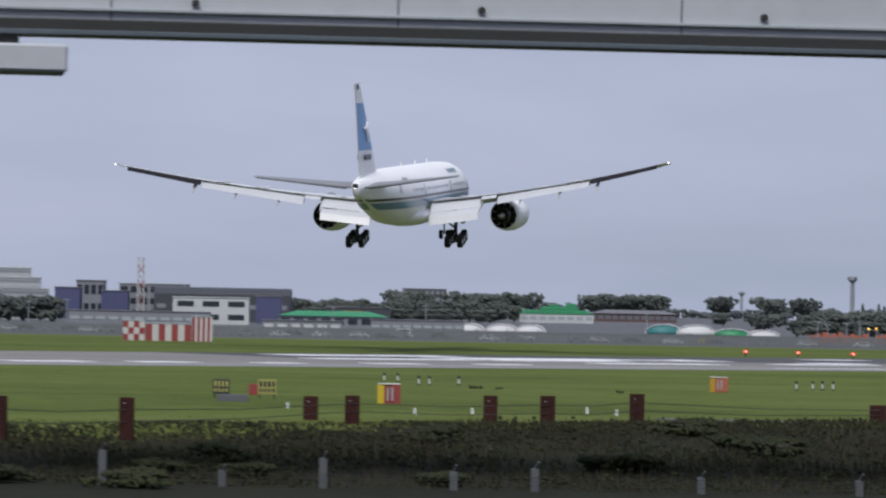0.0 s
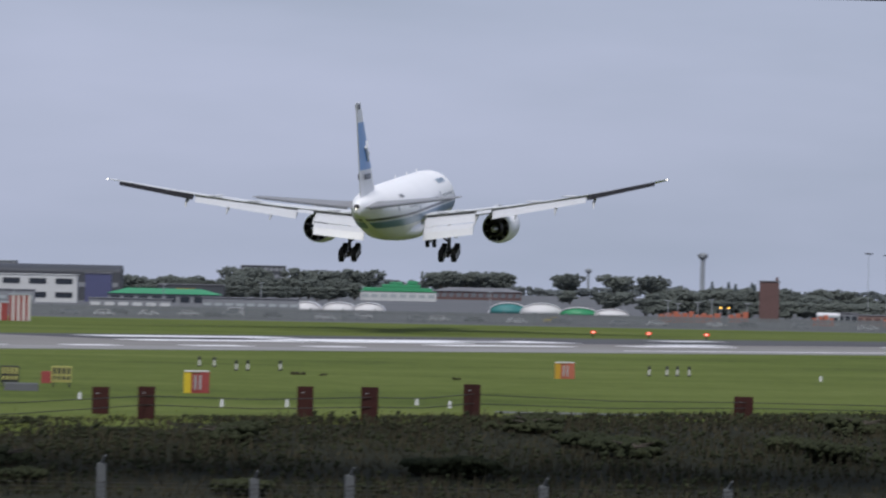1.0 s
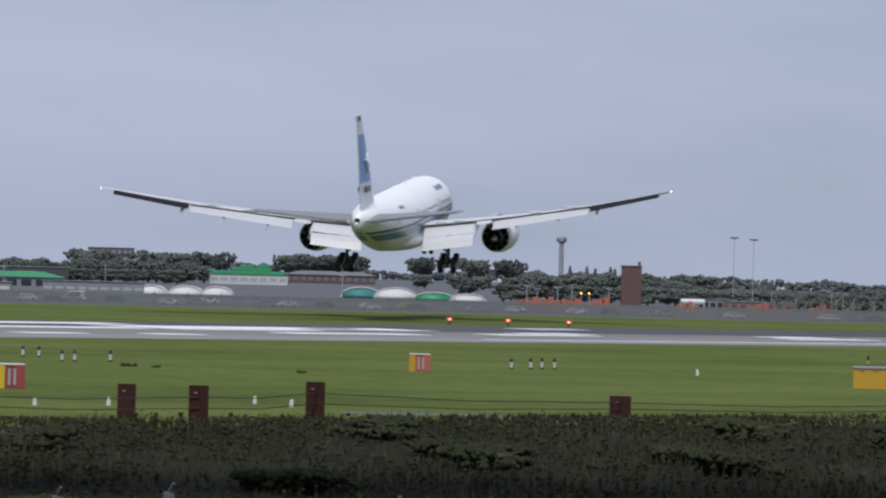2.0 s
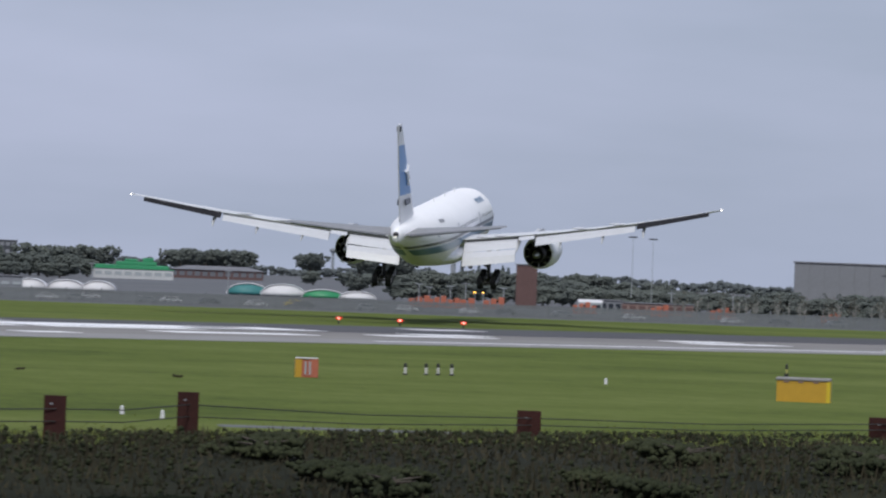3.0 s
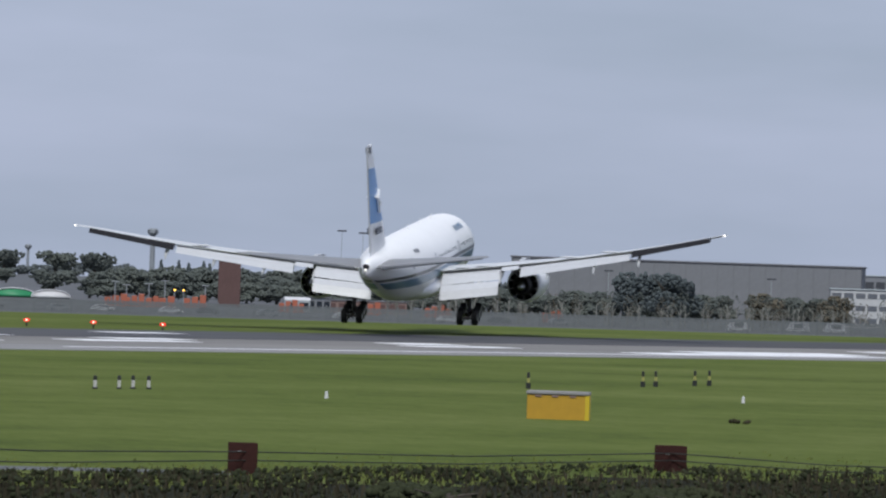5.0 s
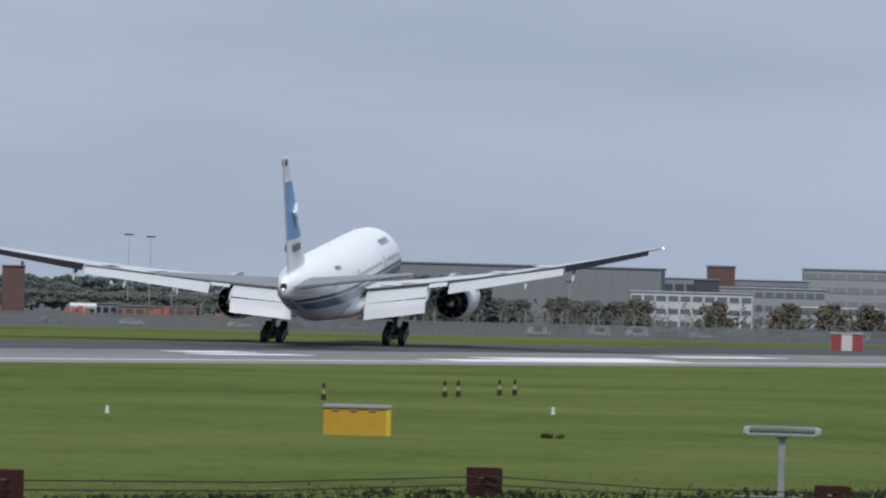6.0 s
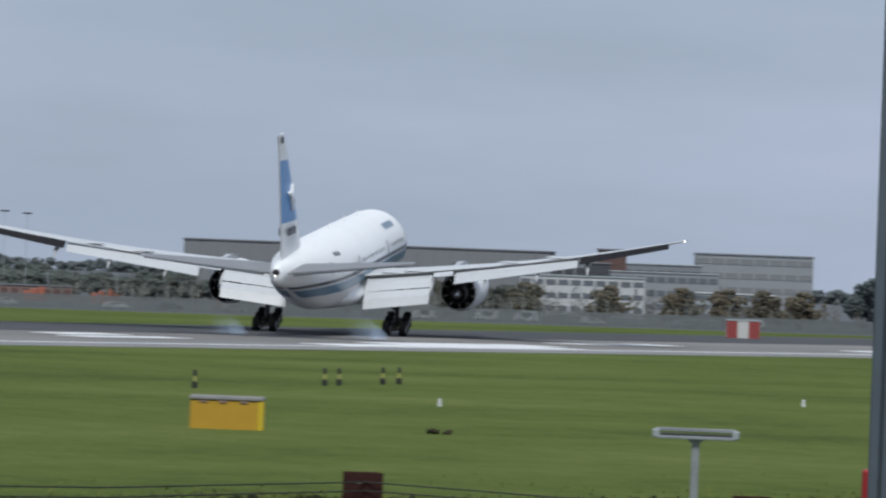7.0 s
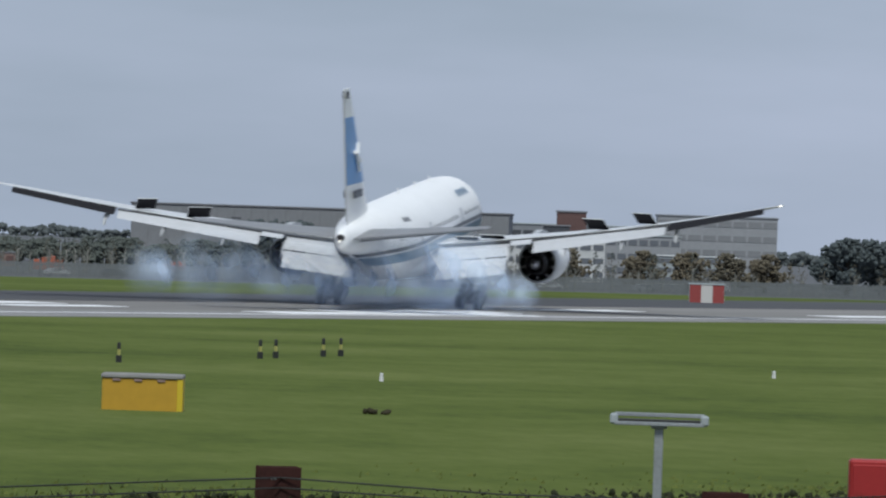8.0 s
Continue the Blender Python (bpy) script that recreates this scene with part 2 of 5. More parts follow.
# ---- mesh helpers ----
def part(name, bm, material, parent=None, label="", smooth=False, at=None):
    me = bpy.data.meshes.new(name)
    bmesh.ops.recalc_face_normals(bm, faces=bm.faces)
    bm.to_mesh(me)
    bm.free()
    me.materials.append(material)
    if smooth:
        me.polygons.foreach_set("use_smooth", [True] * len(me.polygons))
    ob = new(name, me)
    if parent:
        ob.parent = parent
    if at is not None:
        ob.matrix_basis = at
    if label:
        ob["label"] = label
    return ob


def again(ob, parent, m):
    """The same mesh once more, as an object of its own."""
    o = new(ob.name.split(".")[0], ob.data)
    o.parent = parent
    o.matrix_basis = m
    return o


def thing(name, m, label, category, group="", kind=""):
    ob = new(name)
    ob.empty_display_size = 0.2
    ob.matrix_basis = m
    return tagged(ob, label, category, group, kind)


def box(bm, x0, x1, y0, y1, z0, z1, bevel=0.0, turn=None):
    m = Matrix.LocRotScale(((x0 + x1) / 2, (y0 + y1) / 2, (z0 + z1) / 2), None, (x1 - x0, y1 - y0, z1 - z0))
    got = create_cube(bm, size=1, matrix=(turn @ m) if turn else m)
    if bevel:
        edges = list({e for v in got["verts"] for e in v.link_edges})
        bmesh.ops.bevel(bm, geom=edges, offset=bevel, segments=1, affect="EDGES", profile=0.5)
    return bm


def slab(*args, **kw):
    return box(bmesh.new(), *args, **kw)


def rod(bm, a, b, r0, r1=None, sides=8):
    a, b = Vector(a), Vector(b)
    d = b - a
    m = Matrix.Translation((a + b) / 2) @ d.to_track_quat("Z", "Y").to_matrix().to_4x4()
    create_cone(bm, cap_ends=True, segments=sides, radius1=r0, radius2=r0 if r1 is None else r1, depth=d.length, matrix=m)
    return bm


def loft(bm, rings, close=True, caps=True):
    """Skin a list of rings, each a list of points of the same count."""
    vs = [[bm.verts.new(p) for p in ring] for ring in rings]
    n = len(vs[0])
    for a, b in zip(vs, vs[1:]):
        for i in range(n if close else n - 1):
            j = (i + 1) % n
            bm.faces.new((a[i], a[j], b[j], b[i]))
    if caps and close:
        bm.faces.new(vs[0][::-1])
        bm.faces.new(vs[-1])
    return bm


def ring_x(x, y, z, ry, rz, n=28):
    return [(x, y + ry * math.cos(2 * math.pi * i / n), z + rz * math.sin(2 * math.pi * i / n)) for i in range(n)]


# ---- ground: one sheet to the horizon, with a dip before the weeds and a long fall behind the buildings ----
def ground_height(x, y):
    d = math.hypot(x, y)
    z = 0.0
    if y < 250:
        z -= 1.7 * min(1.0, max(0.0, (250 - y) / 30))
    if d > 1480:
        z -= 0.022 * (d - 1480)
    return z


def weed_edge(x):
    """How far the rank weeds reach from the camera's side."""
    return 249 + min(max(x - 8, 0), 60) * 0.62 + max(x - 68, 0) * 0.3


def build_ground():
    xs = [-3000, -2000, -1300, -800, -450, -250, -120] + list(range(-60, 331, 6)) + [400, 500, 650, 850, 1200, 1800, 2600, 3500]
    ys = [-1500, -700, -300, -100, 0, 80, 140, 180] + list(range(200, 300, 3)) + list(range(302, 650, 15)) + [655, 680, 720, 800, 900, 1000, 1150, 1300, 1420, 1480, 1540, 1700, 2000, 2500, 3200, 4000, 4700]
    verts = [(x, y, ground_height(x, y)) for y in ys for x in xs]
    n = len(xs)
    faces = [(j * n + i, j * n + i + 1, (j + 1) * n + i + 1, (j + 1) * n + i) for j in range(len(ys) - 1) for i in range(n - 1)]
    me = bpy.data.meshes.new("ground")
    me.from_pydata(verts, [], faces)
    me.materials.append(GRASS)
    me.materials.append(SOIL)
    me.materials.append(YARD)
    for p in me.polygons:
        if p.center.y < weed_edge(p.center.x) - 9:
            p.material_index = 1
        elif 655 < p.center.y < 1500:
            p.material_index = 2
    me.polygons.foreach_set("use_smooth", [True] * len(me.polygons))
    tagged(new("ground", me), "mown airfield grass, greener in the strips", "grass", kind="structure")


build_ground()

# ---- runway, in its own axes: x along it, y across it away from the camera ----
RUN = pose(0, 415, 0, 0, 0, math.degrees(math.atan(0.625)))
runway = tagged(part("runway", slab(-900, 1500, 0, 62, -0.4, 0.03), ASPHALT, at=RUN), "grey worn asphalt runway with white paint marks", "runway", kind="structure")
part("shoulder", slab(-900, 1500, -5, 9, -0.4, 0.04), CONCRETE, runway, "pale concrete shoulder")
part("rubber_band", slab(70, 1500, 34, 62.5, -0.3, 0.05), RUBBER_ASPHALT, runway, "tyre-blackened asphalt")
for x0, x1, y0, y1 in ((19, 27, 9, 13), (32, 38, 9, 12.5), (45, 49.5, 9, 12), (58, 64, 10, 13), (71, 76, 10, 13), (78, 100, 49, 56), (90, 124, 36, 45), (148, 156, 50, 54),
                       (69, 88, 32, 37), (90, 106, 31, 35), (93, 108, 19, 23), (112, 119, 39, 43), (129, 137, 29, 33), (157, 164, 25, 29), (119, 131, 22, 26),
                       (179, 199, 11, 16), (152, 163, 18, 21.5), (166, 194, 5, 10), (212, 226, 20, 24), (100, 420, 3, 3.7), (240, 262, 10, 14)):
    part("paint_mark", slab(x0, x1, y0, y1, 0.0, 0.058), RUNWAY_PAINT, runway)


# ---- the airliner ----
airliner = thing("airliner", heading(56.7, 556.5, 11.1, 15.7, 3, -0.9), "white twin-engine airliner with a blue tail band, flaps down", "airplane")

HULL = ((0.0, 0.06, 0.06, 4.95), (0.5, 0.85, 0.8, 5.02), (1.4, 1.45, 1.4, 5.2), (3.0, 2.15, 2.1, 5.45), (5.0, 2.7, 2.65, 5.7), (8.0, 3.05, 3.05, 5.9), (11.0, 3.1, 3.1, 5.95), (24, 3.1, 3.12, 5.95),
        (40.0, 3.1, 3.1, 5.95), (44.0, 3.02, 3.0, 6.05), (48.0, 2.75, 2.65, 6.38), (52.0, 2.3, 2.15, 6.75), (56.0, 1.7, 1.6, 7.1), (60.0, 1.0, 1.05, 7.3), (62.6, 0.5, 0.75, 7.35), (63.6, 0.18, 0.5, 7.35))
NOSE_X = 31.9


def hull_at(s):
    for a, b in zip(HULL, HULL[1:]):
        if a[0] <= s <= b[0]:
            k = (s - a[0]) / (b[0] - a[0])
            return [a[i] + k * (b[i] - a[i]) for i in (1, 2, 3)]
    return list(HULL[-1][1:])


def build_hull():
    bm = bmesh.new()
    steps = sorted({h[0] for h in HULL} | {k * 1.5 for k in range(1, 42)})
    rings = []
    for s in steps:
        w, h, z = hull_at(s)
        rings.append(ring_x(NOSE_X - s, 0, z, w, h, 36))
    loft(bm, rings)
    part("fuselage", bm, AIR_WHITE, airliner, "glossy white fuselage", smooth=True)


def hull_band(name, a0, a1, s0, s1, material, label="", side=1, lift=0.03, steps=40):
    """A painted band on the hull between two angles above the waist (degrees)."""
    bm = bmesh.new()
    rings = []
    for k in range(steps + 1):
        s = s0 + (s1 - s0) * k / steps
        w, h, z = hull_at(s)
        ring = [(NOSE_X - s, side * (w + lift) * math.cos(radians(a0 + (a1 - a0) * i / 6)), z + (h + lift) * math.sin(radians(a0 + (a1 - a0) * i / 6))) for i in range(7)]
        rings.append(ring)
    loft(bm, rings, close=False)
    return part(name, bm, material, airliner, label, smooth=True)


def level_band(name, z0, z1, s0, s1, material, label, side, lift=0.03, steps=60):
    """A painted stripe that stays level along the hull, between two heights."""
    bm = bmesh.new()
    rings = []
    for k in range(steps + 1):
        s = s0 + (s1 - s0) * k / steps
        w, h, zc = hull_at(s)
        a0, a1 = (math.asin(max(-0.99, min(0.99, (z - zc) / h))) for z in (z0, z1))
        rings.append([(NOSE_X - s, side * (w + lift) * math.cos(a0 + (a1 - a0) * i / 6), zc + (h + lift) * math.sin(a0 + (a1 - a0) * i / 6)) for i in range(7)])
    loft(bm, rings, close=False)
    return part(name, bm, material, airliner, label, smooth=True)


build_hull()
for side in (1, -1):
    level_band("cheatline", 4.75, 5.55, 3, 59, STRIPE_BLUE, "blue-grey stripe along the side", side)
    level_band("cheatline", 5.72, 6.0, 3, 61, STRIPE_DARK, "thin dark stripe", side)
    for s in (7.0, 19.5, 37.0, 49.5):
        hull_band("cabin_door", -2, 22, s, s + 1.0, AIR_FLAP, "off-white door panel", side, 0.025, 3)
    for s in (12, 13.2, 14.4, 15.6, 16.8):
        hull_band("lettering_bar", 38, 50, s, s + 0.75, STRIPE_BLUE, "lettering as plain bars", side, 0.03, 2)
    for s in (45.3, 46.2, 47.1):
        hull_band("lettering_bar", 32, 40, s, s + 0.55, STRIPE_DARK, "", side, 0.03, 2)
    for k in range(34):
        s = 9.5 + k * 1.05
        if all(abs(s - d) > 1.3 for d in (7.3, 19.9, 37.4)):
            hull_band("cabin_window", 9, 15, s, s + 0.32, GLASS_DARK, "", side, 0.028, 1)
    hull_band("cockpit_window", 14, 34, 2.1, 3.4, GLASS_DARK, "", side, 0.03, 4)
part("belly_fairing", loft(bmesh.new(), [ring_x(x, 0, 3.7, w, h, 24) for x, w, h in ((13, 0.4, 0.2), (11, 2.4, 0.9), (6, 3.3, 1.25), (-2, 3.4, 1.3), (-7, 2.8, 1.0), (-11, 0.4, 0.2))]), AIR_WHITE, airliner, "bulged wing-root fairing", smooth=True)


def foil(le, te, y, z, thick, drop=0.0, n=9):
    """A wing section at span y, from its leading to its trailing edge."""
    up, dn = [], []
    for i in range(n):
        k = i / (n - 1)
        t = thick * (2.6 * math.sqrt(k) * (1 - k) ** 1.15 + 0.03)
        x = le + (te - le) * k
        zz = z - drop * k
        up.append((x, y, zz + t * 0.55))
        dn.append((x, y, zz - t * 0.45))
    return up + dn[::-1]


def wing_z(y):
    a = abs(y) - 3.1
    return 5.1 + a * 0.085 + 2.05 * (max(a, 0) / 27.3) ** 2


def wing_le(y):
    return 11.9 - (abs(y) - 3.1) * 0.665 - max(0, abs(y) - 27.5) * 0.55


def wing_te(y):
    a = abs(y)
    return -2.4 - (a - 3) * 0.06 if a < 9.8 else -2.8 - (a - 9.8) * 0.375 - max(0, a - 28) * 0.25


def build_wing(side):
    bm = bmesh.new()
    rings = []
    for y in (1.5, 3.1, 5, 7.5, 9.8, 13, 17, 21, 25, 28, 29.4, 30.3):
        th = 1.25 - 1.1 * ((y - 1.5) / 28.8) ** 0.6
        rings.append([(px, side * py, pz) for px, py, pz in foil(wing_le(y), wing_te(y), y, wing_z(y) + 0.08 - 0.07 * (wing_le(y) - wing_te(y)), th, -0.07 * (wing_le(y) - wing_te(y)))])
    loft(bm, rings)
    wing = part("wing", bm, AIR_WING, airliner, "grey swept wing flexed upwards", smooth=True)
    # flaps hang behind and below the trailing edge
    def flap(name, y0, y1, c0, c1, ang, dx, dz, material, label="", th=0.22):
        b = bmesh.new()
        rs = []
        for y, c in ((y0, c0), (y1, c1)):
            x, z = wing_te(y) + dx, wing_z(y) - 0.15 + dz
            ex, ez = x - c * math.cos(radians(ang)), z - c * math.sin(radians(ang))
            nx, nz = -math.sin(radians(ang)) * th, math.cos(radians(ang)) * th
            rs.append([(x + nx * 0.3, side * y, z + nz * 0.3), ((x + ex) / 2 + nx, side * y, (z + ez) / 2 + nz), (ex, side * y, ez), ((x + ex) / 2 - nx * 0.5, side * y, (z + ez) / 2 - nz * 0.5), (x - nx * 0.5, side * y, z - nz * 0.5)])
        loft(b, rs)
        return part(name, b, material, airliner, label)
    flap("inboard_flap", 3.25, 8.75, 1.9, 1.75, 30, 0.3, -0.1, AIR_FLAP, "white lowered inboard flap")
    flap("aft_flap", 3.25, 8.75, 1.7, 1.55, 50, -1.5, -1.1, AIR_FLAP, "white second flap segment")
    flap("flaperon", 8.95, 10.6, 1.5, 1.4, 8, 0.3, 0.02, AIR_FLAP, "white drooped flaperon")
    flap("outboard_flap", 10.75, 21.3, 1.95, 1.25, 27, 0.4, 0.0, AIR_FLAP, "white lowered outboard flap")
    # Aileron coloured near-black for the shade under the outer wing.
    flap("aileron", 21.5, 29.0, 1.15, 0.8, 26, 0.2, 0.16, AIR_SHADE, "drooped aileron with shade put into its dark colour", th=0.16)
    for k in range(9):
        y0, y1 = 3.4 + k * 2, 5.35 + k * 2
        part("flap_slot", rod(bmesh.new(), (wing_te(y0) + 0.12, side * y0, wing_z(y0) - 0.12), (wing_te(y1) + 0.12, side * y1, wing_z(y1) - 0.12), 0.09, sides=6), AIR_DARK, airliner, "dark gap above the flap")
    for y, ln in ((8.85, 3.4), (13.4, 3.0), (17.9, 2.6), (22.2, 1.8)):
        x, z = wing_te(y), wing_z(y)
        b = bmesh.new()
        pts = [(x + 2.2, z - 0.35, 0.04), (x + 0.9, z - 0.6, 0.15), (x - 0.4, z - 0.85, 0.16), (x - ln * 0.45, z - 1.25, 0.1), (x - ln * 0.58, z - 1.45, 0.03)]
        loft(b, [[(px, side * y + r * math.cos(q * math.pi / 4), pz + 1.4 * r * math.sin(q * math.pi / 4)) for q in range(8)] for px, pz, r in pts])
        part("flap_track_fairing", b, AIR_GREY, airliner, "", smooth=True)
    # wing-tip lights
    b = bmesh.new()
    create_icosphere(b, subdivisions=2, radius=0.08, matrix=Matrix.Translation((wing_te(30.2) + 0.25, side * 30.3, wing_z(30.2) + 0.05)))
    part("wing_tip_light", b, LAMP_WHITE, airliner, "lit white tip light", smooth=True)


def build_tailplane(side):
    bm = bmesh.new()
    rings = [[(px, side * py, pz) for px, py, pz in foil(le, te, y, z, th)] for y, le, te, z, th in ((0.4, -22.6, -29.9, 7.35, 0.75), (3, -24.4, -30.1, 7.65, 0.55), (10.6, -29.7, -31.9, 8.55, 0.2), (10.85, -30.6, -32.0, 8.6, 0.06))]
    loft(bm, rings)
    part("tailplane", bm, AIR_TAIL, airliner, "dark grey horizontal stabiliser", smooth=True)
    bm = bmesh.new()
    loft(bm, [[(-29.9, side * 1.2, 7.42), (-30.5, side * 1.2, 7.3), (-29.9, side * 1.2, 7.2)], [(-31.7, side * 10.4, 8.55), (-32.1, side * 10.4, 8.5), (-31.7, side * 10.4, 8.42)]])
    part("elevator", bm, AIR_DARK, airliner, "dark elevator edge")


def fin_ring(z):
    k = (z - 8.2) / 10.2
    le, te = -18.6 - 10.2 * k, -28.6 - 2.8 * k
    th = 0.8 - 0.58 * k
    prof = [(0, 0), (0.08, 0.55), (0.3, 1.0), (0.6, 0.75), (1.0, 0.08)]
    return [(le + (te - le) * u, th / 2 * v, z) for u, v in prof] + [(le + (te - le) * u, -th / 2 * v, z) for u, v in prof[::-1][:-1]]


def build_fin():
    part("fin", loft(bmesh.new(), [fin_ring(z) for z in (8.2, 9.5, 11.2)]), AIR_WHITE, airliner, "white fin root", smooth=False)
    band = part("fin_band", loft(bmesh.new(), [fin_ring(z) for z in (11.2, 13, 15, 16.2)]), AIR_BLUE, airliner, "bright blue fin band")
    part("fin_tip", loft(bmesh.new(), [fin_ring(z) for z in (16.2, 17.5, 18.3)]), AIR_WHITE, airliner, "white fin tip")
    for side in (1, -1):
        for a, b in (((-25.6, 12.1), (-26.6, 13.3)), ((-26.6, 13.3), (-26.3, 14.2)), ((-26.6, 13.3), (-27.6, 13.6)), ((-25.2, 12.8), (-26.6, 13.3))):
            rod_bm = rod(bmesh.new(), (a[0], side * 0.36, a[1]), (b[0], side * 0.36, b[1]), 0.14, sides=6)
            part("emblem_stroke", rod_bm, AIR_WHITE, band, "white emblem stroke")
        for k in range(5):
            part("lettering_bar", slab(-27.6 + k * 0.7, -27.1 + k * 0.7, side * 0.37 - 0.08, side * 0.37 + 0.08, 10.2, 10.75), STRIPE_DARK, airliner)
        part("lettering_bar", slab(-30.6, -30.1, side * 0.16 - 0.06, side * 0.16 + 0.06, 17.6, 18.1), STRIPE_DARK, airliner)
    part("rudder_edge", rod(bmesh.new(), (-28.9, 0, 8.6), (-31.4, 0, 18.2), 0.07, sides=6), AIR_GREY, airliner)
    b = bmesh.new()
    create_icosphere(b, subdivisions=2, radius=0.07, matrix=Matrix.Translation((-31.85, 0, 7.35)))
    part("tail_light", b, LAMP_WHITE, airliner, "lit tail light", smooth=True)
    part("power_unit_exhaust", rod(bmesh.new(), (-31.4, 0, 7.55), (-31.85, 0, 7.6), 0.3, 0.24, 12), METAL_DARK, airliner)


def tube(profile, y, z, n=32):
    return loft(bmesh.new(), [ring_x(x, y, z, r * 0.92, r * 0.92, n) for x, r in profile], caps=False)


def build_engine(side):
    y, z = side * 10.0, 3.35
    eng = part("engine_nacelle", tube(((13.0, 1.62), (13.25, 1.78), (12.8, 1.92), (11, 2.02), (8.5, 1.98), (6.6, 1.82), (5.4, 1.62), (5.42, 1.56), (6.6, 1.66), (8.0, 1.7)), y, z), AIR_WHITE, airliner, "white engine nacelle", smooth=True)
    part("bypass_duct", tube(((5.6, 1.54), (6.8, 1.62), (8.2, 1.6), (8.25, 0.9)), y, z), METAL_DARK, eng, "dark bypass duct", smooth=True)
    part("intake_lip", tube(((13.0, 1.6), (13.27, 1.78), (12.9, 1.93), (12.85, 1.9)), y, z), METAL, eng, "polished intake lip", smooth=True)
    part("fan_disc", loft(bmesh.new(), [ring_x(11.6, y, z, 1.5, 1.5), ring_x(11.7, y, z, 0.1, 0.1)]), METAL_DARK, eng)
    part("core_cowl", tube(((8.2, 1.22), (6.4, 1.2), (5.0, 0.98), (3.9, 0.8), (3.92, 0.74), (5, 0.8)), y, z), METAL_DARK, eng, "dark core nozzle", smooth=True)
    part("exhaust_plug", tube(((5.0, 0.55), (4.0, 0.5), (3.0, 0.22), (2.6, 0.03)), y, z), METAL, eng, "grey exhaust plug", smooth=True)
    for k in range(10):
        a = k * math.pi / 5
        part("outlet_vane", slab(6.0, 7.4, -0.03, 0.03, 1.05, 1.46, turn=Matrix.Translation((0, y, z)) @ Matrix.Rotation(a, 4, "X")), METAL, eng)
    part("pylon", loft(bmesh.new(), [[(11.0, y - 0.1, 5.2), (11.0, y + 0.1, 5.2), (11.0, y + 0.1, 5.6), (11.0, y - 0.1, 5.6)], [(7, y - 0.28, 4.8), (7, y + 0.28, 4.8), (7, y + 0.28, 5.9), (7, y - 0.28, 5.9)], [(1.5, y - 0.12, 5.2), (1.5, y + 0.12, 5.2), (1.5, y + 0.12, 5.8), (1.5, y - 0.12, 5.8)]]), AIR_GREY, airliner)


def wheel(parent, x, y, z, r, w):
    bm = bmesh.new()
    prof = ((-w / 2, r * 0.6), (-w / 2, r * 0.9), (-w * 0.36, r), (w * 0.36, r), (w / 2, r * 0.9), (w / 2, r * 0.6))
    loft(bm, [[(x + rr * math.cos(2 * math.pi * i / 20), y + yy, z + rr * math.sin(2 * math.pi * i / 20)) for i in range(20)] for yy, rr in prof])
    ty = part("wheel", bm, TYRE, parent, "black tyre", smooth=False)
    hub = rod(bmesh.new(), (x, y - w * 0.52, z), (x, y + w * 0.52, z), r * 0.45, sides=14)
    part("hub", hub, METAL, ty, "grey hub")


def build_gear(side):
    y = side * 5.5
    leg = part("main_gear_leg", rod(rod(bmesh.new(), (0.2, y, 4.6), (-0.1, y, 1.0), 0.24, 0.17, 12), (0.3, y - side * 2.0, 3.6), (-0.05, y, 2.1), 0.12, sides=8), METAL_DARK, airliner, "dark main gear leg")
    part("bogie_beam", rod(bmesh.new(), (1.45, y, 1.25), (-1.5, y, 0.69), 0.2, sides=10), METAL_DARK, leg)
    part("gear_door", slab(-1.3, 1.5, y + side * 0.75, y + side * 0.82, 2.6, 4.0, bevel=0.03), AIR_WHITE, leg, "white gear door")
    for k, x in enumerate((1.45, 0.0, -1.45)):
        zz = 0.97 + x * 0.19
        part("axle", rod(bmesh.new(), (x, y - 0.75, zz), (x, y + 0.75, zz), 0.1, sides=8), METAL_DARK, leg)
        for dy in (-0.7, 0.7):
            wheel(leg, x, y + dy, zz, 0.69, 0.56)


def build_nose_gear():
    leg = part("nose_gear_leg", rod(rod(bmesh.new(), (25.6, 0, 3.6), (25.9, 0, 0.55), 0.15, 0.11, 10), (23.6, 0, 3.2), (25.8, 0, 1.6), 0.08, sides=8), METAL, airliner, "nose gear leg")
    for dy in (-0.4, 0.4):
        wheel(leg, 25.9, dy, 0.53, 0.53, 0.4)


SPOILERS = []


def build_spoilers(side):
    for y0, y1 in ((4.4, 6.2), (6.3, 8.2), (14.9, 16.7), (18.9, 20.5)):
        ym = (y0 + y1) / 2
        x, z = wing_te(ym) + 1.9, wing_z(ym) + 0.18
        b = slab(-1.45, 0, -(y1 - y0) / 2, (y1 - y0) / 2, -0.03, 0.03, bevel=0.01)
        sweep = math.degrees(math.atan(-0.375)) * side if ym > 9.8 else 0
        m = pose(x, side * ym, z, 0, 0, -sweep if side > 0 else -sweep)
        SPOILERS.append((part("spoiler", b, AIR_WING, airliner, "hinged spoiler panel", at=m), m, 36 if ym > 9 else 14))
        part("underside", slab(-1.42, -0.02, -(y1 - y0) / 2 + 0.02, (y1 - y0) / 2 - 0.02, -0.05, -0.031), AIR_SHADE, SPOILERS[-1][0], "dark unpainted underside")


build_fin()
build_nose_gear()
for side in (1, -1):
    build_wing(side)
    build_tailplane(side)
    build_engine(side)
    build_gear(side)
    build_spoilers(side)
for x, z in ((6, 9.15), (-3, 9.15), (14, 9.15)):
    part("aerial", slab(x - 0.3, x + 0.2, -0.04, 0.04, z - 0.2, z + 0.35, bevel=0.02), AIR_WHITE, airliner)


# ---- trees ----



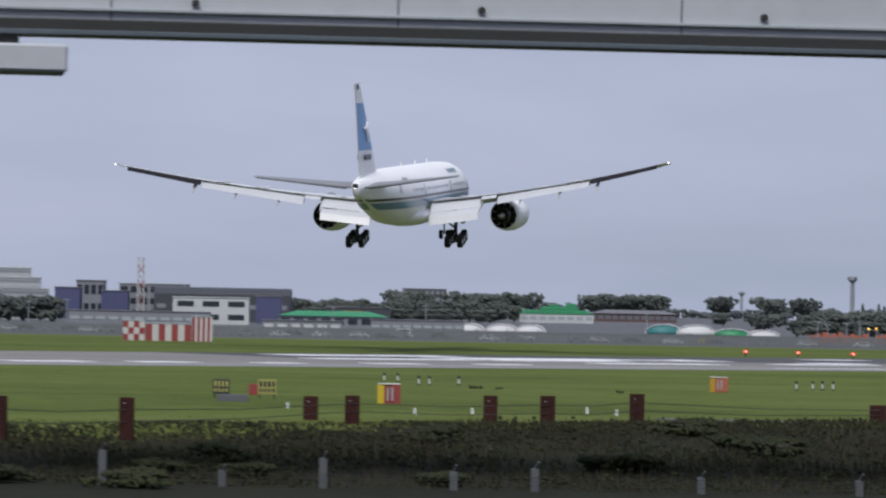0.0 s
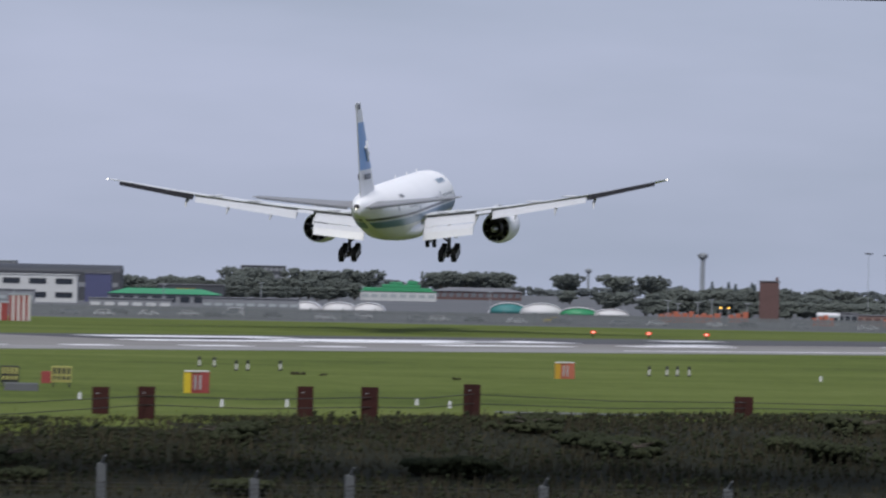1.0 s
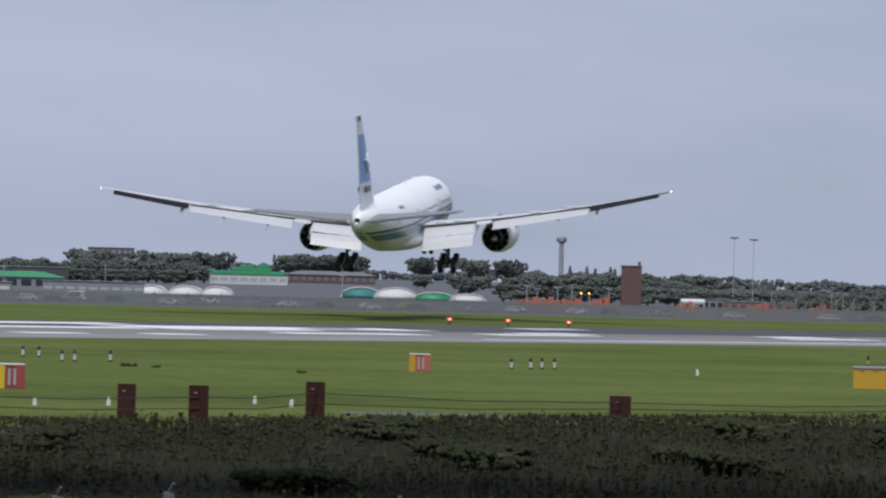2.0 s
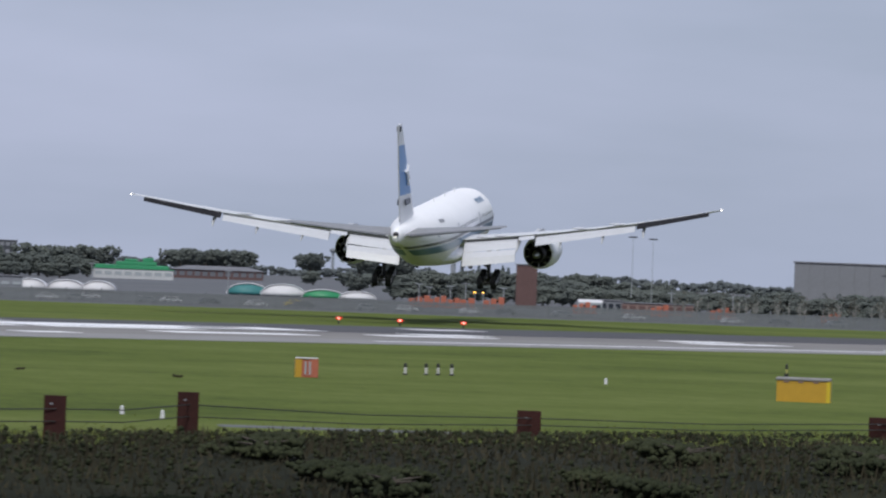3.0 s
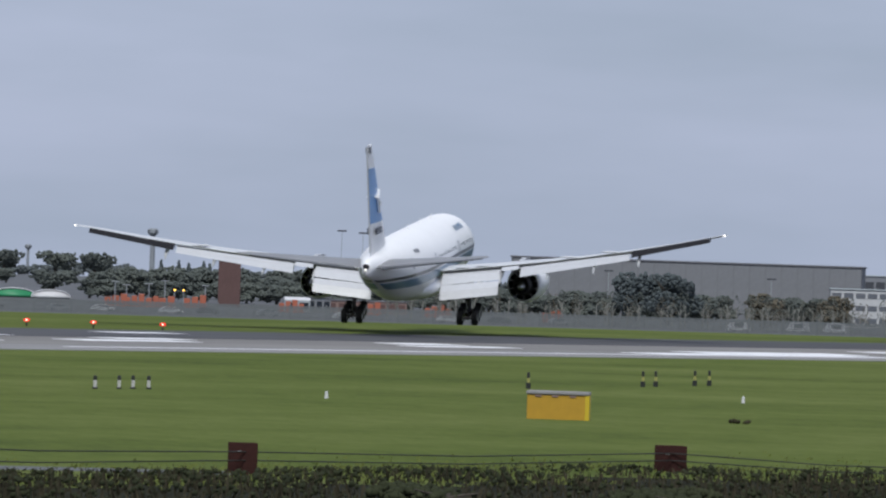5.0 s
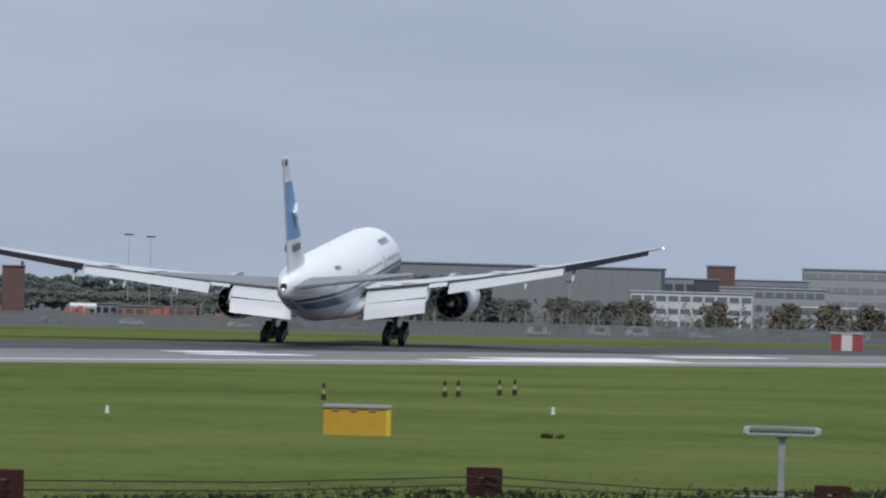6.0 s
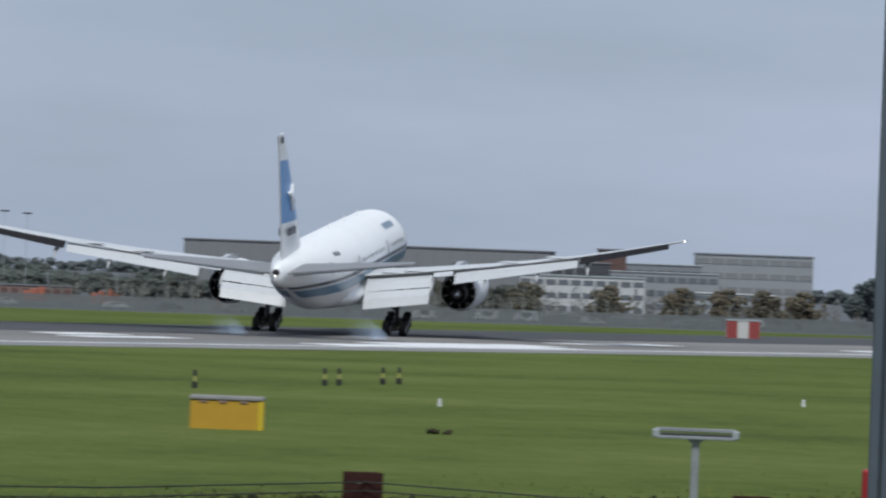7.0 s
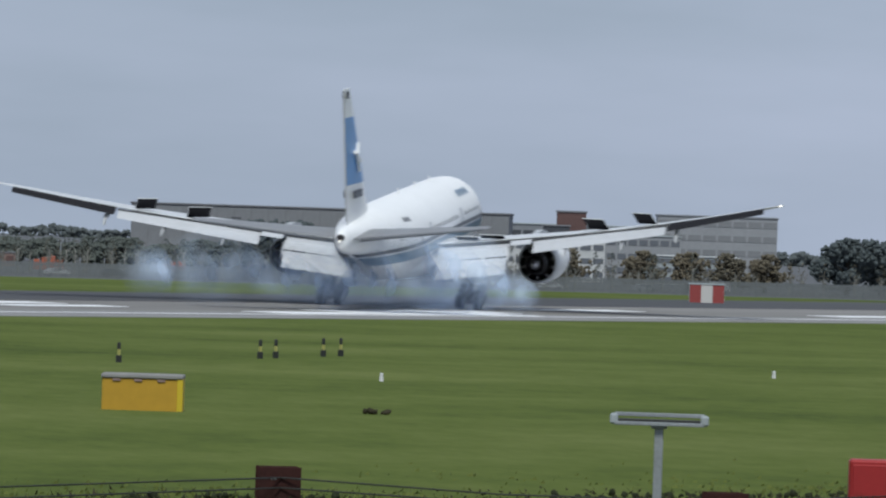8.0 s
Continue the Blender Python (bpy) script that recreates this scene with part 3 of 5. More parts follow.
def clump_mesh(name, clumps, material, seed):
    """Many small jagged leaf clumps in one mesh: rows of (x, y, z, size)."""
    rng = np.random.default_rng(seed)
    g = (1 + 5 ** 0.5) / 2
    base = np.array([(-1, g, 0), (1, g, 0), (-1, -g, 0), (1, -g, 0), (0, -1, g), (0, 1, g), (0, -1, -g), (0, 1, -g), (g, 0, -1), (g, 0, 1), (-g, 0, -1), (-g, 0, 1)]) / 1.9
    tri = np.array([(0, 11, 5), (0, 5, 1), (0, 1, 7), (0, 7, 10), (0, 10, 11), (1, 5, 9), (5, 11, 4), (11, 10, 2), (10, 7, 6), (7, 1, 8), (3, 9, 4), (3, 4, 2), (3, 2, 6), (3, 6, 8), (3, 8, 9), (4, 9, 5), (2, 4, 11), (6, 2, 10), (8, 6, 7), (9, 8, 1)])
    vs, fs = [], []
    for i, (x, y, z, s) in enumerate(clumps):
        q = base * rng.uniform(0.55, 1.35, (12, 1)) * s
        vs.append(q + (x, y, z))
        fs.append(tri + 12 * i)
    me = bpy.data.meshes.new(name)
    me.from_pydata(np.concatenate(vs).tolist(), [], np.concatenate(fs).tolist())
    me.materials.append(material)
    me.polygons.foreach_set("use_smooth", [True] * len(me.polygons))
    return me


def tree(name, h, w, seed, material, label, shape="round", bark=None, count=620, trunk=0.3):
    rng = random.Random(seed)
    t = thing(name, pose(0, 0, -50), label, "tree")
    bm = rod(bmesh.new(), (0, 0, -0.3), (0, 0, h * 0.62), w * 0.045 + 0.05, w * 0.02 + 0.02, 7)
    for k in range(6):
        a, z = rng.uniform(0, 6.28), h * rng.uniform(trunk, 0.6)
        rod(bm, (0, 0, z), (math.cos(a) * w * 0.33, math.sin(a) * w * 0.33, z + h * rng.uniform(0.12, 0.3)), w * 0.018 + 0.02, 0.015, 5)
    part("trunk", bm, bark or BARK, t)
    lobes = [(rng.uniform(-0.32, 0.32) * w, rng.uniform(-0.32, 0.32) * w, h * rng.uniform(0.2, 0.78), rng.uniform(0.18, 0.32)) for _ in range(12)]
    rows = []
    for _ in range(count):
        if shape == "round":
            lx, ly, lz, lr = rng.choice(lobes)
            a, b = rng.uniform(0, 6.28), math.asin(rng.uniform(-0.8, 1))
            r = lr * rng.uniform(0.6, 1.05)
            rows.append((lx + r * w * math.cos(a) * math.cos(b), ly + r * w * math.sin(a) * math.cos(b), min(h * 0.97, lz + r * h * 0.62 * math.sin(b)), rng.uniform(0.024, 0.052) * w))
        elif shape == "cone":
            k = rng.random() ** 0.7
            a = rng.uniform(0, 6.28)
            r = w * 0.5 * (1 - k) ** 0.8 * rng.uniform(0.5, 1.0)
            rows.append((r * math.cos(a), r * math.sin(a), h * (0.12 + 0.86 * k), rng.uniform(0.06, 0.13) * w))
        else:
            k = rng.random()
            a = rng.uniform(0, 6.28)
            r = w * 0.5 * math.sin(math.pi * (0.15 + 0.8 * k)) * rng.uniform(0.3, 1.0)
            rows.append((r * math.cos(a), r * math.sin(a), h * (0.3 + 0.68 * k), rng.uniform(0.02, 0.05) * w))
    crown = new("crown", clump_mesh("crown", rows, material, seed))
    crown.parent = t
    return t


def grove(source, spots):
    """Copies of one tree at spots of (x, y, turn); the tree itself takes the first."""
    x, y, a = spots[0]
    source.matrix_basis = pose(x, y, ground_height(x, y), 0, 0, a)
    for x, y, a in spots[1:]:
        copy_thing(source, pose(x, y, ground_height(x, y), 0, 0, a))


def row_of(x0, y0, x1, y1, n, seed, jitter=4.0):
    rng = random.Random(seed)
    return [(x0 + (x1 - x0) * (i + rng.uniform(-0.3, 0.3)) / max(1, n - 1), y0 + (y1 - y0) * i / max(1, n - 1) + rng.uniform(-jitter, jitter), rng.uniform(0, 360)) for i in range(n)]


# ---- buildings ----
def building(name, label, x, y, w, h, d=12.0, az=10.0, wall=None, roof="flat", roofing=None, rows=0, cols=0, pane=None, sill=0.25, gap=0.3, base=0.0, category="building"):
    """A block whose front faces the airfield; rows and cols of windows are parts of it."""
    t = thing(name, pose(x, y, 0, 0, 0, -az), label, category)
    wall, roofing, pane = wall or WALL_GREY, roofing or ROOF_GREY, pane or GLASS_DARK
    part("wall", slab(-w / 2, w / 2, 0, d, -0.5, h, bevel=0.04), wall, t)
    if roof == "flat":
        part("roof", slab(-w / 2 - 0.15, w / 2 + 0.15, -0.15, d + 0.15, h, h + max(0.12, h * 0.03), bevel=0.03), roofing, t)
    elif roof == "hip":
        r = h * 0.45
        part("roof", loft(bmesh.new(), [[(-w / 2 - 0.3, -0.3, h), (w / 2 + 0.3, -0.3, h), (w / 2 + 0.3, d + 0.3, h), (-w / 2 - 0.3, d + 0.3, h)], [(-w / 3, d * 0.4, h + r), (w / 3, d * 0.4, h + r), (w / 3, d * 0.6, h + r), (-w / 3, d * 0.6, h + r)]]), roofing, t)
    elif roof == "barrel":
        rings = []
        for xx in (-w / 2, w / 2):
            rings.append([(xx, d / 2 - d / 2 * math.cos(math.pi * i / 10), h + h * 0.25 * math.sin(math.pi * i / 10)) for i in range(11)])
        part("roof", loft(bmesh.new(), rings), roofing, t)
    if rows and cols:
        pw, ph = w / cols, h / rows
        src = None
        for r in range(rows):
            for c in range(cols):
                m = pose(-w / 2 + pw * (c + 0.5), -0.02, ph * (r + 0.55) + base)
                if src is None:
                    src = part("window", slab(-pw * (0.5 - gap / 2), pw * (0.5 - gap / 2), -0.05, 0.1, -ph * (0.5 - sill), ph * (0.5 - sill)), pane, t, at=m)
                else:
                    again(src, t, m)
    return t


def vault_tent(x, y, w, h, material, label, d=9.0, az=9.0, ends=None):
    t = thing("vaulted_tent", pose(x, y, 0, 0, 0, -az), label, "tent", group="vaulted tents")
    prof = [(-w / 2 * math.cos(math.pi * i / 12), max(0.05, h * math.sin(math.pi * i / 12) ** 0.8)) for i in range(13)]
    part("canopy", loft(bmesh.new(), [[(a, yy, b + 0.05) for a, b in prof] for yy in (0, d / 2, d)]), material, t, smooth=True)
    bm = bmesh.new()
    for i in range(12):
        rod(bm, (prof[i][0], -0.05, prof[i][1] + 0.05), (prof[i + 1][0], -0.05, prof[i + 1][1] + 0.05), 0.08, sides=5)
    part("arch_rib", bm, ends or FABRIC, t)
    return t


for x, y, w, h, n in ((20.4, 903, 16, 5.4, 4), (19.2, 905, 15.5, 7.3, 6), (18.6, 907, 13.2, 9.0, 8)):
    building("terraced_office", "pale stepped office block with banded storeys", x, y, w, h, 12, 2, WALL_PALE, "flat", WALL_WHITE, n, 1, WALL_GREY, 0.33, 0.02)
building("blue_shed", "blue clad airport shed", 33, 942, 4.6, 5.7, 10, 5, WALL_BLUE)
building("grey_block", "grey flat-roofed block with windows", 38, 962, 5.2, 7.0, 10, 5, WALL_GREY, rows=2, cols=4)
building("terminal_block", "grey block with a pale upper storey", 50, 962, 13, 6.6, 10, 5, WALL_GREY, "flat", WALL_PALE, 3, 7)
building("blue_shed", "low blue-roofed airport shed", 42, 948, 5, 5.2, 8, 5, WALL_BLUE)
building("dark_shed", "long dark clad shed", 61, 932, 25, 5.0, 14, 6, WALL_DARK, "barrel", WALL_DARK, 1, 9, WALL_GREY, 0.42, 0.4)
building("violet_shed", "violet-blue clad airport shed", 67, 898, 4.4, 4.8, 8, 6, WALL_BLUE)
building("white_house", "white rendered building with dark window bands", 55, 869, 13, 4.5, 8, 5, WALL_WHITE, "flat", WALL_WHITE, 2, 3, GLASS_DARK, 0.3, 0.35)
building("long_wall_shed", "long low grey shed", 39, 792, 22, 2.4, 6, 4, WALL_GREY, rows=1, cols=11, pane=WALL_PALE, sill=0.4)
building("green_roof_row", "low row with a green roof", 74, 847, 18, 1.9, 7, 6, WALL_GREY, "hip", ROOF_GREEN, 1, 8, GLASS_DARK)
shop = building("dark_store", "dark store with a yellow sign", 81, 876, 11, 3.3, 8, 6, WALL_DARK)
part("sign_panel", slab(-2.6, 0.6, -0.12, -0.01, 2.1, 2.7, bevel=0.02), YELLOW, shop, "yellow sign without readable words")
building("office_block", "dark office block above the trees", 131, 1242, 10.6, 6.6, 10, 7, WALL_DARK, rows=4, cols=8, pane=WALL_GREY)
building("long_wall_shed", "long low grey shed", 79, 758, 14, 2.0, 5, 6, WALL_GREY, rows=1, cols=9, pane=WALL_PALE, sill=0.4)
building("long_wall_shed", "low grey shed with pale doors", 62, 762, 12, 1.6, 5, 6, WALL_GREY, rows=1, cols=6, pane=WALL_WHITE, sill=0.35)
for x, w in ((91, 4.4), (96, 5.2), (100.6, 4.7)):
    vault_tent(x, 794, w, 1.45, FABRIC, "white fabric vaulted canopy")
green = building("green_supermarket", "white-walled building with a stepped green roof", 142.5, 1080, 15.8, 1.9, 10, 8, WALL_WHITE, "flat", ROOF_GREEN, 1, 8, WALL_PALE, 0.3)
part("roof_step", slab(-7.6, 7.0, 0.4, 9, 1.95, 2.7, bevel=0.1), ROOF_GREEN, green, "green roof step")
part("roof_step", slab(-3.5, 4.6, 1.2, 8, 2.7, 3.4, bevel=0.1), ROOF_GREEN, green, "green roof step")
part("roof_tower", slab(1.8, 4.0, 1.8, 5, 3.4, 4.2, bevel=0.1), ROOF_GREEN, green, "green roof turret")
part("roof_tower", slab(-1.8, 0.8, 1.8, 5, 3.4, 3.9, bevel=0.1), ROOF_GREEN, green)
building("brick_house", "long brown brick house with a slate roof", 172, 1168, 20, 1.9, 12, 9, BRICK, "hip", ROOF_GREY, 1, 12, PANE)
vault_tent(126.2, 822, 6.2, 1.7, ROOF_TEAL, "teal fabric vaulted tent")
vault_tent(131.2, 820, 6.6, 1.75, FABRIC, "white fabric vaulted tent")
vault_tent(135.8, 812, 6.2, 1.25, ROOF_GREEN, "green fabric vaulted tent")
vault_tent(140.6, 810, 5.4, 1.15, FABRIC, "white fabric vaulted tent")


def lattice_mast(x, y, h, w, label, head):
    t = thing("mast", pose(x, y, 0), label, "mast")
    for sx in (-1, 1):
        for sy in (-1, 1):
            part("leg", rod(bmesh.new(), (sx * w / 2, sy * w / 2, -0.3), (sx * w / 2 * 0.8, sy * w / 2 * 0.8, h), 0.09, sides=5), head, t)
    n = int(h / w)
    for k in range(n):
        z0, z1 = h * k / n, h * (k + 1) / n
        for sy in (-1, 1):
            for xa, za, xb, zb in ((-1, z0, 1, z1), (1, z0, -1, z1), (-1, z1, 1, z1)):
                part("brace", rod(bmesh.new(), (xa * w / 2, sy * w / 2, za), (xb * w / 2, sy * w / 2, zb), 0.05, sides=4), (SIGN_RED, WHITE_PAINT)[k % 2], t)
    return t


def pole_tower(x, y, h, r, label, head_r, head_h):
    t = thing("tower", pose(x, y, 0), label, "tower")
    part("shaft", rod(bmesh.new(), (0, 0, -0.3), (0, 0, h - head_h), r * 1.15, r, 12), GALV, t)
    part("head", loft(bmesh.new(), [[(rr * math.cos(i * math.pi / 6), rr * math.sin(i * math.pi / 6), z) for i in range(12)] for rr, z in ((r, h - head_h), (head_r, h - head_h * 0.6), (head_r, h - head_h * 0.2), (head_r * 0.6, h))]), GALV, t)
    for k in range(4):
        a = k * math.pi / 2 + 0.4
        part("floodlight", slab(-0.12, 0.12, -0.12, 0.12, -0.15, 0.15, bevel=0.03, turn=Matrix.Translation((head_r * math.cos(a), head_r * math.sin(a), h - head_h * 0.4))), WALL_DARK, t)
    return t


lattice_mast(47, 951, 11.5, 1.3, "red and white lattice radio mast", WHITE_PAINT)
pole_tower(242, 1432, 7.8, 0.35, "slim grey floodlight mast", 0.9, 1.4)
pole_tower(185.8, 971, 10.9, 0.42, "grey radar tower with a flared head", 0.95, 1.3)
red = building("brick_tower", "square brown brick tower", 157.9, 773, 2.9, 6.0, 3, 11, BRICK)
part("parapet_stack", slab(0.9, 1.3, 0.5, 0.9, 6.1, 6.7), BRICK, red)
building("arched_hut", "white hut with an arched roof", 158, 732, 3.2, 1.5, 5, 11, WALL_PALE, "barrel", FABRIC, 1, 2)
building("low_hut", "low grey flat-roofed hut", 161, 733, 2.8, 1.8, 4, 11, WALL_GREY, rows=1, cols=3)
building("brick_row", "low weathered brick row", 169, 741, 10, 1.5, 5, 12, BRICK_PALE, rows=1, cols=8, pane=BRICK)
# Hangar and some terminals below have haze mixed into wall or pane colours.
building("hangar", "very long grey hangar with a low flat roof", 223.9, 784, 48, 7.8, 30, 20, WALL_HAZE, "flat", ROOF_GREY, 1, 22, WALL_DULL, 0.08, 0.1)
building("terminal_building", "white terminal with rows of dark windows", 241, 748, 15.6, 4.9, 14, 18, WALL_WHITE, "flat", WALL_PALE, 3, 10, PANE, 0.3, 0.2)
building("terminal_building", "grey terminal with glass fronts", 314, 876, 18, 8.6, 16, 20, WALL_HAZE_PALE, "flat", WALL_GREY, 4, 8, WALL_DULL, 0.3, 0.15)
building("terminal_building", "white low terminal with dark windows", 270, 800, 17, 5.6, 14, 19, WALL_HAZE_PALE, "flat", WALL_PALE, 3, 12, PANE, 0.3, 0.2)
building("brown_block", "small dark roof plant block", 248, 762, 3.2, 6.6, 4, 18, WALL_DARK)
building("terminal_building", "long grey terminal behind the hangar", 288, 864, 24, 6.7, 12, 19, WALL_GREY, "flat", WALL_PALE, 2, 14, WALL_DARK, 0.3, 0.2)
building("brown_block", "small brown roof plant block", 270, 818, 4.0, 8.5, 4, 19, BRICK)
building("car_park_deck", "pale deck with dark open storeys", 258, 742, 12, 3.4, 10, 19, WALL_PALE, "flat", WALL_WHITE, 3, 6, PANE, 0.25, 0.06)

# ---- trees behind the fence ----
# LEAF and LEAF_DARK carry the haze as a greyed, bluish tone.
oak_a = tree("oak_tree", 4.6, 6.5, 1, LEAF, "broad dark green oak tree, haze in leaf colour")
oak_b = tree("oak_tree", 3.9, 5.6, 2, LEAF, "broad dark green oak tree, haze in leaf colour")
oak_c = tree("oak_tree", 6.8, 9.5, 3, LEAF, "tall spreading dark oak tree, haze in leaf colour")
oak_d = tree("oak_tree", 3.0, 4.6, 4, LEAF, "low bushy dark tree, haze in leaf colour")
dark_a = tree("conifer_tree", 7.4, 6.6, 5, LEAF_DARK, "dense dark green conifer, haze in needle colour", "round", count=760)
poplar = tree("poplar_tree", 5.2, 2.0, 6, LEAF_DARK, "narrow dark poplar tree, haze in leaf colour", "cone", count=120)
autumn = tree("maple_tree", 4.9, 4.8, 7, LEAF_AUTUMN, "maple tree turning brown", count=620)
birch_a = tree("birch_tree", 4.1, 1.9, 8, LEAF, "thin pale-stemmed tree with sparse leaves", "thin", BIRCH, 60)
birch_b = tree("birch_tree", 3.5, 1.7, 9, LEAF_AUTUMN, "thin pale-stemmed tree with sparse leaves", "thin", BIRCH, 55)
grove(oak_a, row_of(74, 1010, 128, 1080, 12, 11) + row_of(10, 862, 27, 864, 6, 12) + row_of(164, 880, 178, 872, 4, 51) + row_of(196, 1010, 222, 1000, 5, 54))
grove(oak_b, row_of(80, 1030, 134, 1090, 13, 13) + row_of(158, 900, 184, 862, 6, 14) + row_of(180, 960, 215, 930, 6, 52))
grove(oak_c, [(197, 1396, 20), (203, 1400, 80), (209, 1404, 150), (214, 1408, 210), (228, 1384, 40), (241, 1384, 300), (233, 1284, 10), (192, 1370, 99)] + row_of(118, 1195, 150, 1205, 5, 15))
grove(oak_d, row_of(70, 985, 124, 1040, 14, 16) + row_of(150, 830, 190, 812, 12, 17) + row_of(174, 800, 206, 790, 9, 18) + row_of(180, 1090, 210, 1080, 6, 19) + row_of(176, 880, 206, 860, 8, 58) + row_of(170, 770, 215, 748, 13, 59))
grove(dark_a, [(256, 688, 0), (261, 690, 120), (266, 692, 240), (206, 746, 60), (198, 706, 200), (272, 696, 10)])
grove(poplar, [(243, 1235, 0), (248.5, 1234, 90), (190, 960, 30), (194, 962, 200), (238, 1230, 10)])
grove(autumn, [(233, 692, 0), (238, 690, 90), (242, 688, 200), (225, 694, 33), (216, 696, 270), (208, 700, 111), (247, 690, 20)])
grove(birch_a, row_of(160, 690, 212, 684, 34, 21, 4) + row_of(196, 680, 232, 674, 16, 22, 3))
grove(birch_b, row_of(164, 702, 218, 692, 34, 23, 5) + row_of(205, 682, 266, 678, 24, 24, 3))


def far_woods():
    """A low belt of distant woodland all along the skyline, in one mesh."""
    rng = random.Random(77)
    rows = []
    for i in range(5200):
        k = rng.random()
        a = radians(1.0 + 24.0 * k)
        d = 1440 - 380 * max(0.0, k - 0.45) / 0.55 + rng.uniform(-8, 8)
        top = 2.2 + 1.3 * noise.noise(Vector((k * 60, 1.7, 0))) + 0.8 * noise.noise(Vector((k * 190, 7.7, 0)))
        x, y = d * math.sin(a), d * math.cos(a)
        rows.append((x, y, rng.random() ** 0.7 * max(0.8, top), rng.uniform(0.35, 0.8)))
    # The haze on the skyline is the greyed colour of FAR_LEAF.
    tagged(new("far_woods", clump_mesh("far_woods", rows, FAR_LEAF, 78)), "belt of distant woodland, haze put into its leaf colour", "woods", kind="stuff")


far_woods()

# ---- the far fence with its posts ----
far_fence = thing("perimeter_fence", pose(-60, 655, 0), "long grey steel perimeter fence", "fence", kind="structure")


def build_far_fence():
    bm = bmesh.new()
    for k in range(26):
        box(bm, k * 0.154 + 0.01, k * 0.154 + 0.125, -0.02, 0.02, 0.08, 1.55)
    box(bm, 0, 4, 0.02, 0.06, 0.3, 0.4)
    box(bm, 0, 4, 0.02, 0.06, 1.2, 1.3)
    panel = part("pale_panel", bm, FENCE, far_fence)
    post = part("fence_post", slab(-0.07, 0.07, -0.07, 0.07, -0.3, 1.75, bevel=0.01), FENCE, far_fence)
    for k in range(1, 110):
        again(panel, far_fence, pose(k * 4, 0, 0))
        again(post, far_fence, pose(k * 4, 0, 0))


build_far_fence()


# ---- parked cars and vans behind the fence ----
def car(paint, label, name="parked_car", van=False, group="parked cars"):
    t = thing(name, pose(0, 0, -50), label, "van" if van else "car", group)
    hh = 2.1 if van else 1.42
    prof = [(-2.2, 0.35), (-2.2, 0.85), (-1.9, 0.98), (-1.3, hh), (1.9 if van else 0.9, hh), (2.1 if van else 1.5, 1.0), (2.25, 0.75), (2.25, 0.35)]
    part("body", loft(bmesh.new(), [[(x, y, z) for x, z in prof] for y in (-0.88, 0.88)]), paint, t)
    part("side_glass", slab(-1.2, 0.9, -0.9, 0.9, 1.0, hh - 0.16, bevel=0.03), GLASS_DARK, t)
    for x in (-1.4, 1.4):
        for y in (-0.8, 0.8):
            part("wheel", rod(bmesh.new(), (x, y - 0.11, 0.32), (x, y + 0.11, 0.32), 0.32, sides=14), TYRE, t)
    return t


def parked(source, spots):
    for i, (x, y, a) in enumerate(spots):
        if i == 0:
            source.matrix_basis = pose(x, y, 0, 0, 0, a) @ Matrix.Diagonal((0.58, 0.58, 0.58, 1))
        else:
            copy_thing(source, pose(x, y, 0, 0, 0, a))


parked(car(CAR_WHITE, "small white parked car"), [(6, 690, 4), (16.5, 698, 2), (27, 690, 0), (34, 704, 3), (64, 690, 0), (88, 700, 4), (52, 676, 2), (58, 680, 0), (80, 674, 3), (96, 684, 0), (105, 676, 5), (124, 680, 3), (131, 676, 2), (150, 672, 8), (161, 668, 6), (214, 668, 10)])
parked(car(CAR_GREY, "small grey parked car"), [(11, 694, 3), (22, 692, 0), (30, 700, 6), (2, 700, 0), (70, 694, 2), (176, 676, 10), (48, 682, 2), (84, 680, 0), (92, 676, 2), (118, 674, 0), (143, 680, 6), (38, 688, 0), (226, 672, 10)])
parked(car(CAR_DARK, "small dark parked car"), [(8, 704, 2), (19, 706, 0), (25, 700, 3), (13, 708, 1), (75, 690, 2), (66, 676, 0), (100, 680, 2), (111, 678, 4), (136, 680, 0), (168, 672, 3), (55, 690, 0)])
parked(car(CAR_WHITE, "white delivery van parked by the fence", "delivery_van", True, "delivery vans"), [(71, 700, 0), (204, 674, 8), (208.5, 674, 8), (193, 662, 12), (236, 676, 14)])
parked(car(YELLOW_BRIGHT, "bright yellow service car"), [(112, 690, 0)])

# ---- low trees along the hangar front ----
rng = random.Random(77)
for source, lo in ((oak_d, 5.0), (oak_b, 8.0)):
    spots = []
    for i in range(9):
        u = -25 + 50 * (i + rng.random()) / 9
        v = lo + rng.uniform(0, 3)
        ca, sa = math.cos(radians(20)), math.sin(radians(20))
        spots.append((219 + u * ca - v * sa, 784 - u * sa - v * ca, rng.uniform(0, 360)))
    grove(source, spots)

# ---- orange plant with tall poles by the fence ----
for x, y, w in ((136, 736, 3.0), (140, 740, 4.4), (144, 744, 2.2), (148.6, 749, 3.0), (156, 726, 3.2), (165, 722, 2.6), (172, 716, 3.4), (182, 700, 2.6)):
    t = thing("orange_barrier", pose(x, y, 0, 0, 0, -11), "orange works barrier with lattice top", "barrier", "orange barriers")
    n = max(2, int(w / 0.8))
    for k in range(n):
        part("segment", slab(-w / 2 + k * w / n, -w / 2 + (k + 0.8) * w / n, -0.3, 0.3, 0.0, 1.15 + 0.45 * ((k * 7) % 3) / 2, bevel=0.06), ORANGE, t)
    part("base_rail", slab(-w / 2, w / 2, -0.25, 0.25, -0.05, 0.16), BRICK_PALE, t)
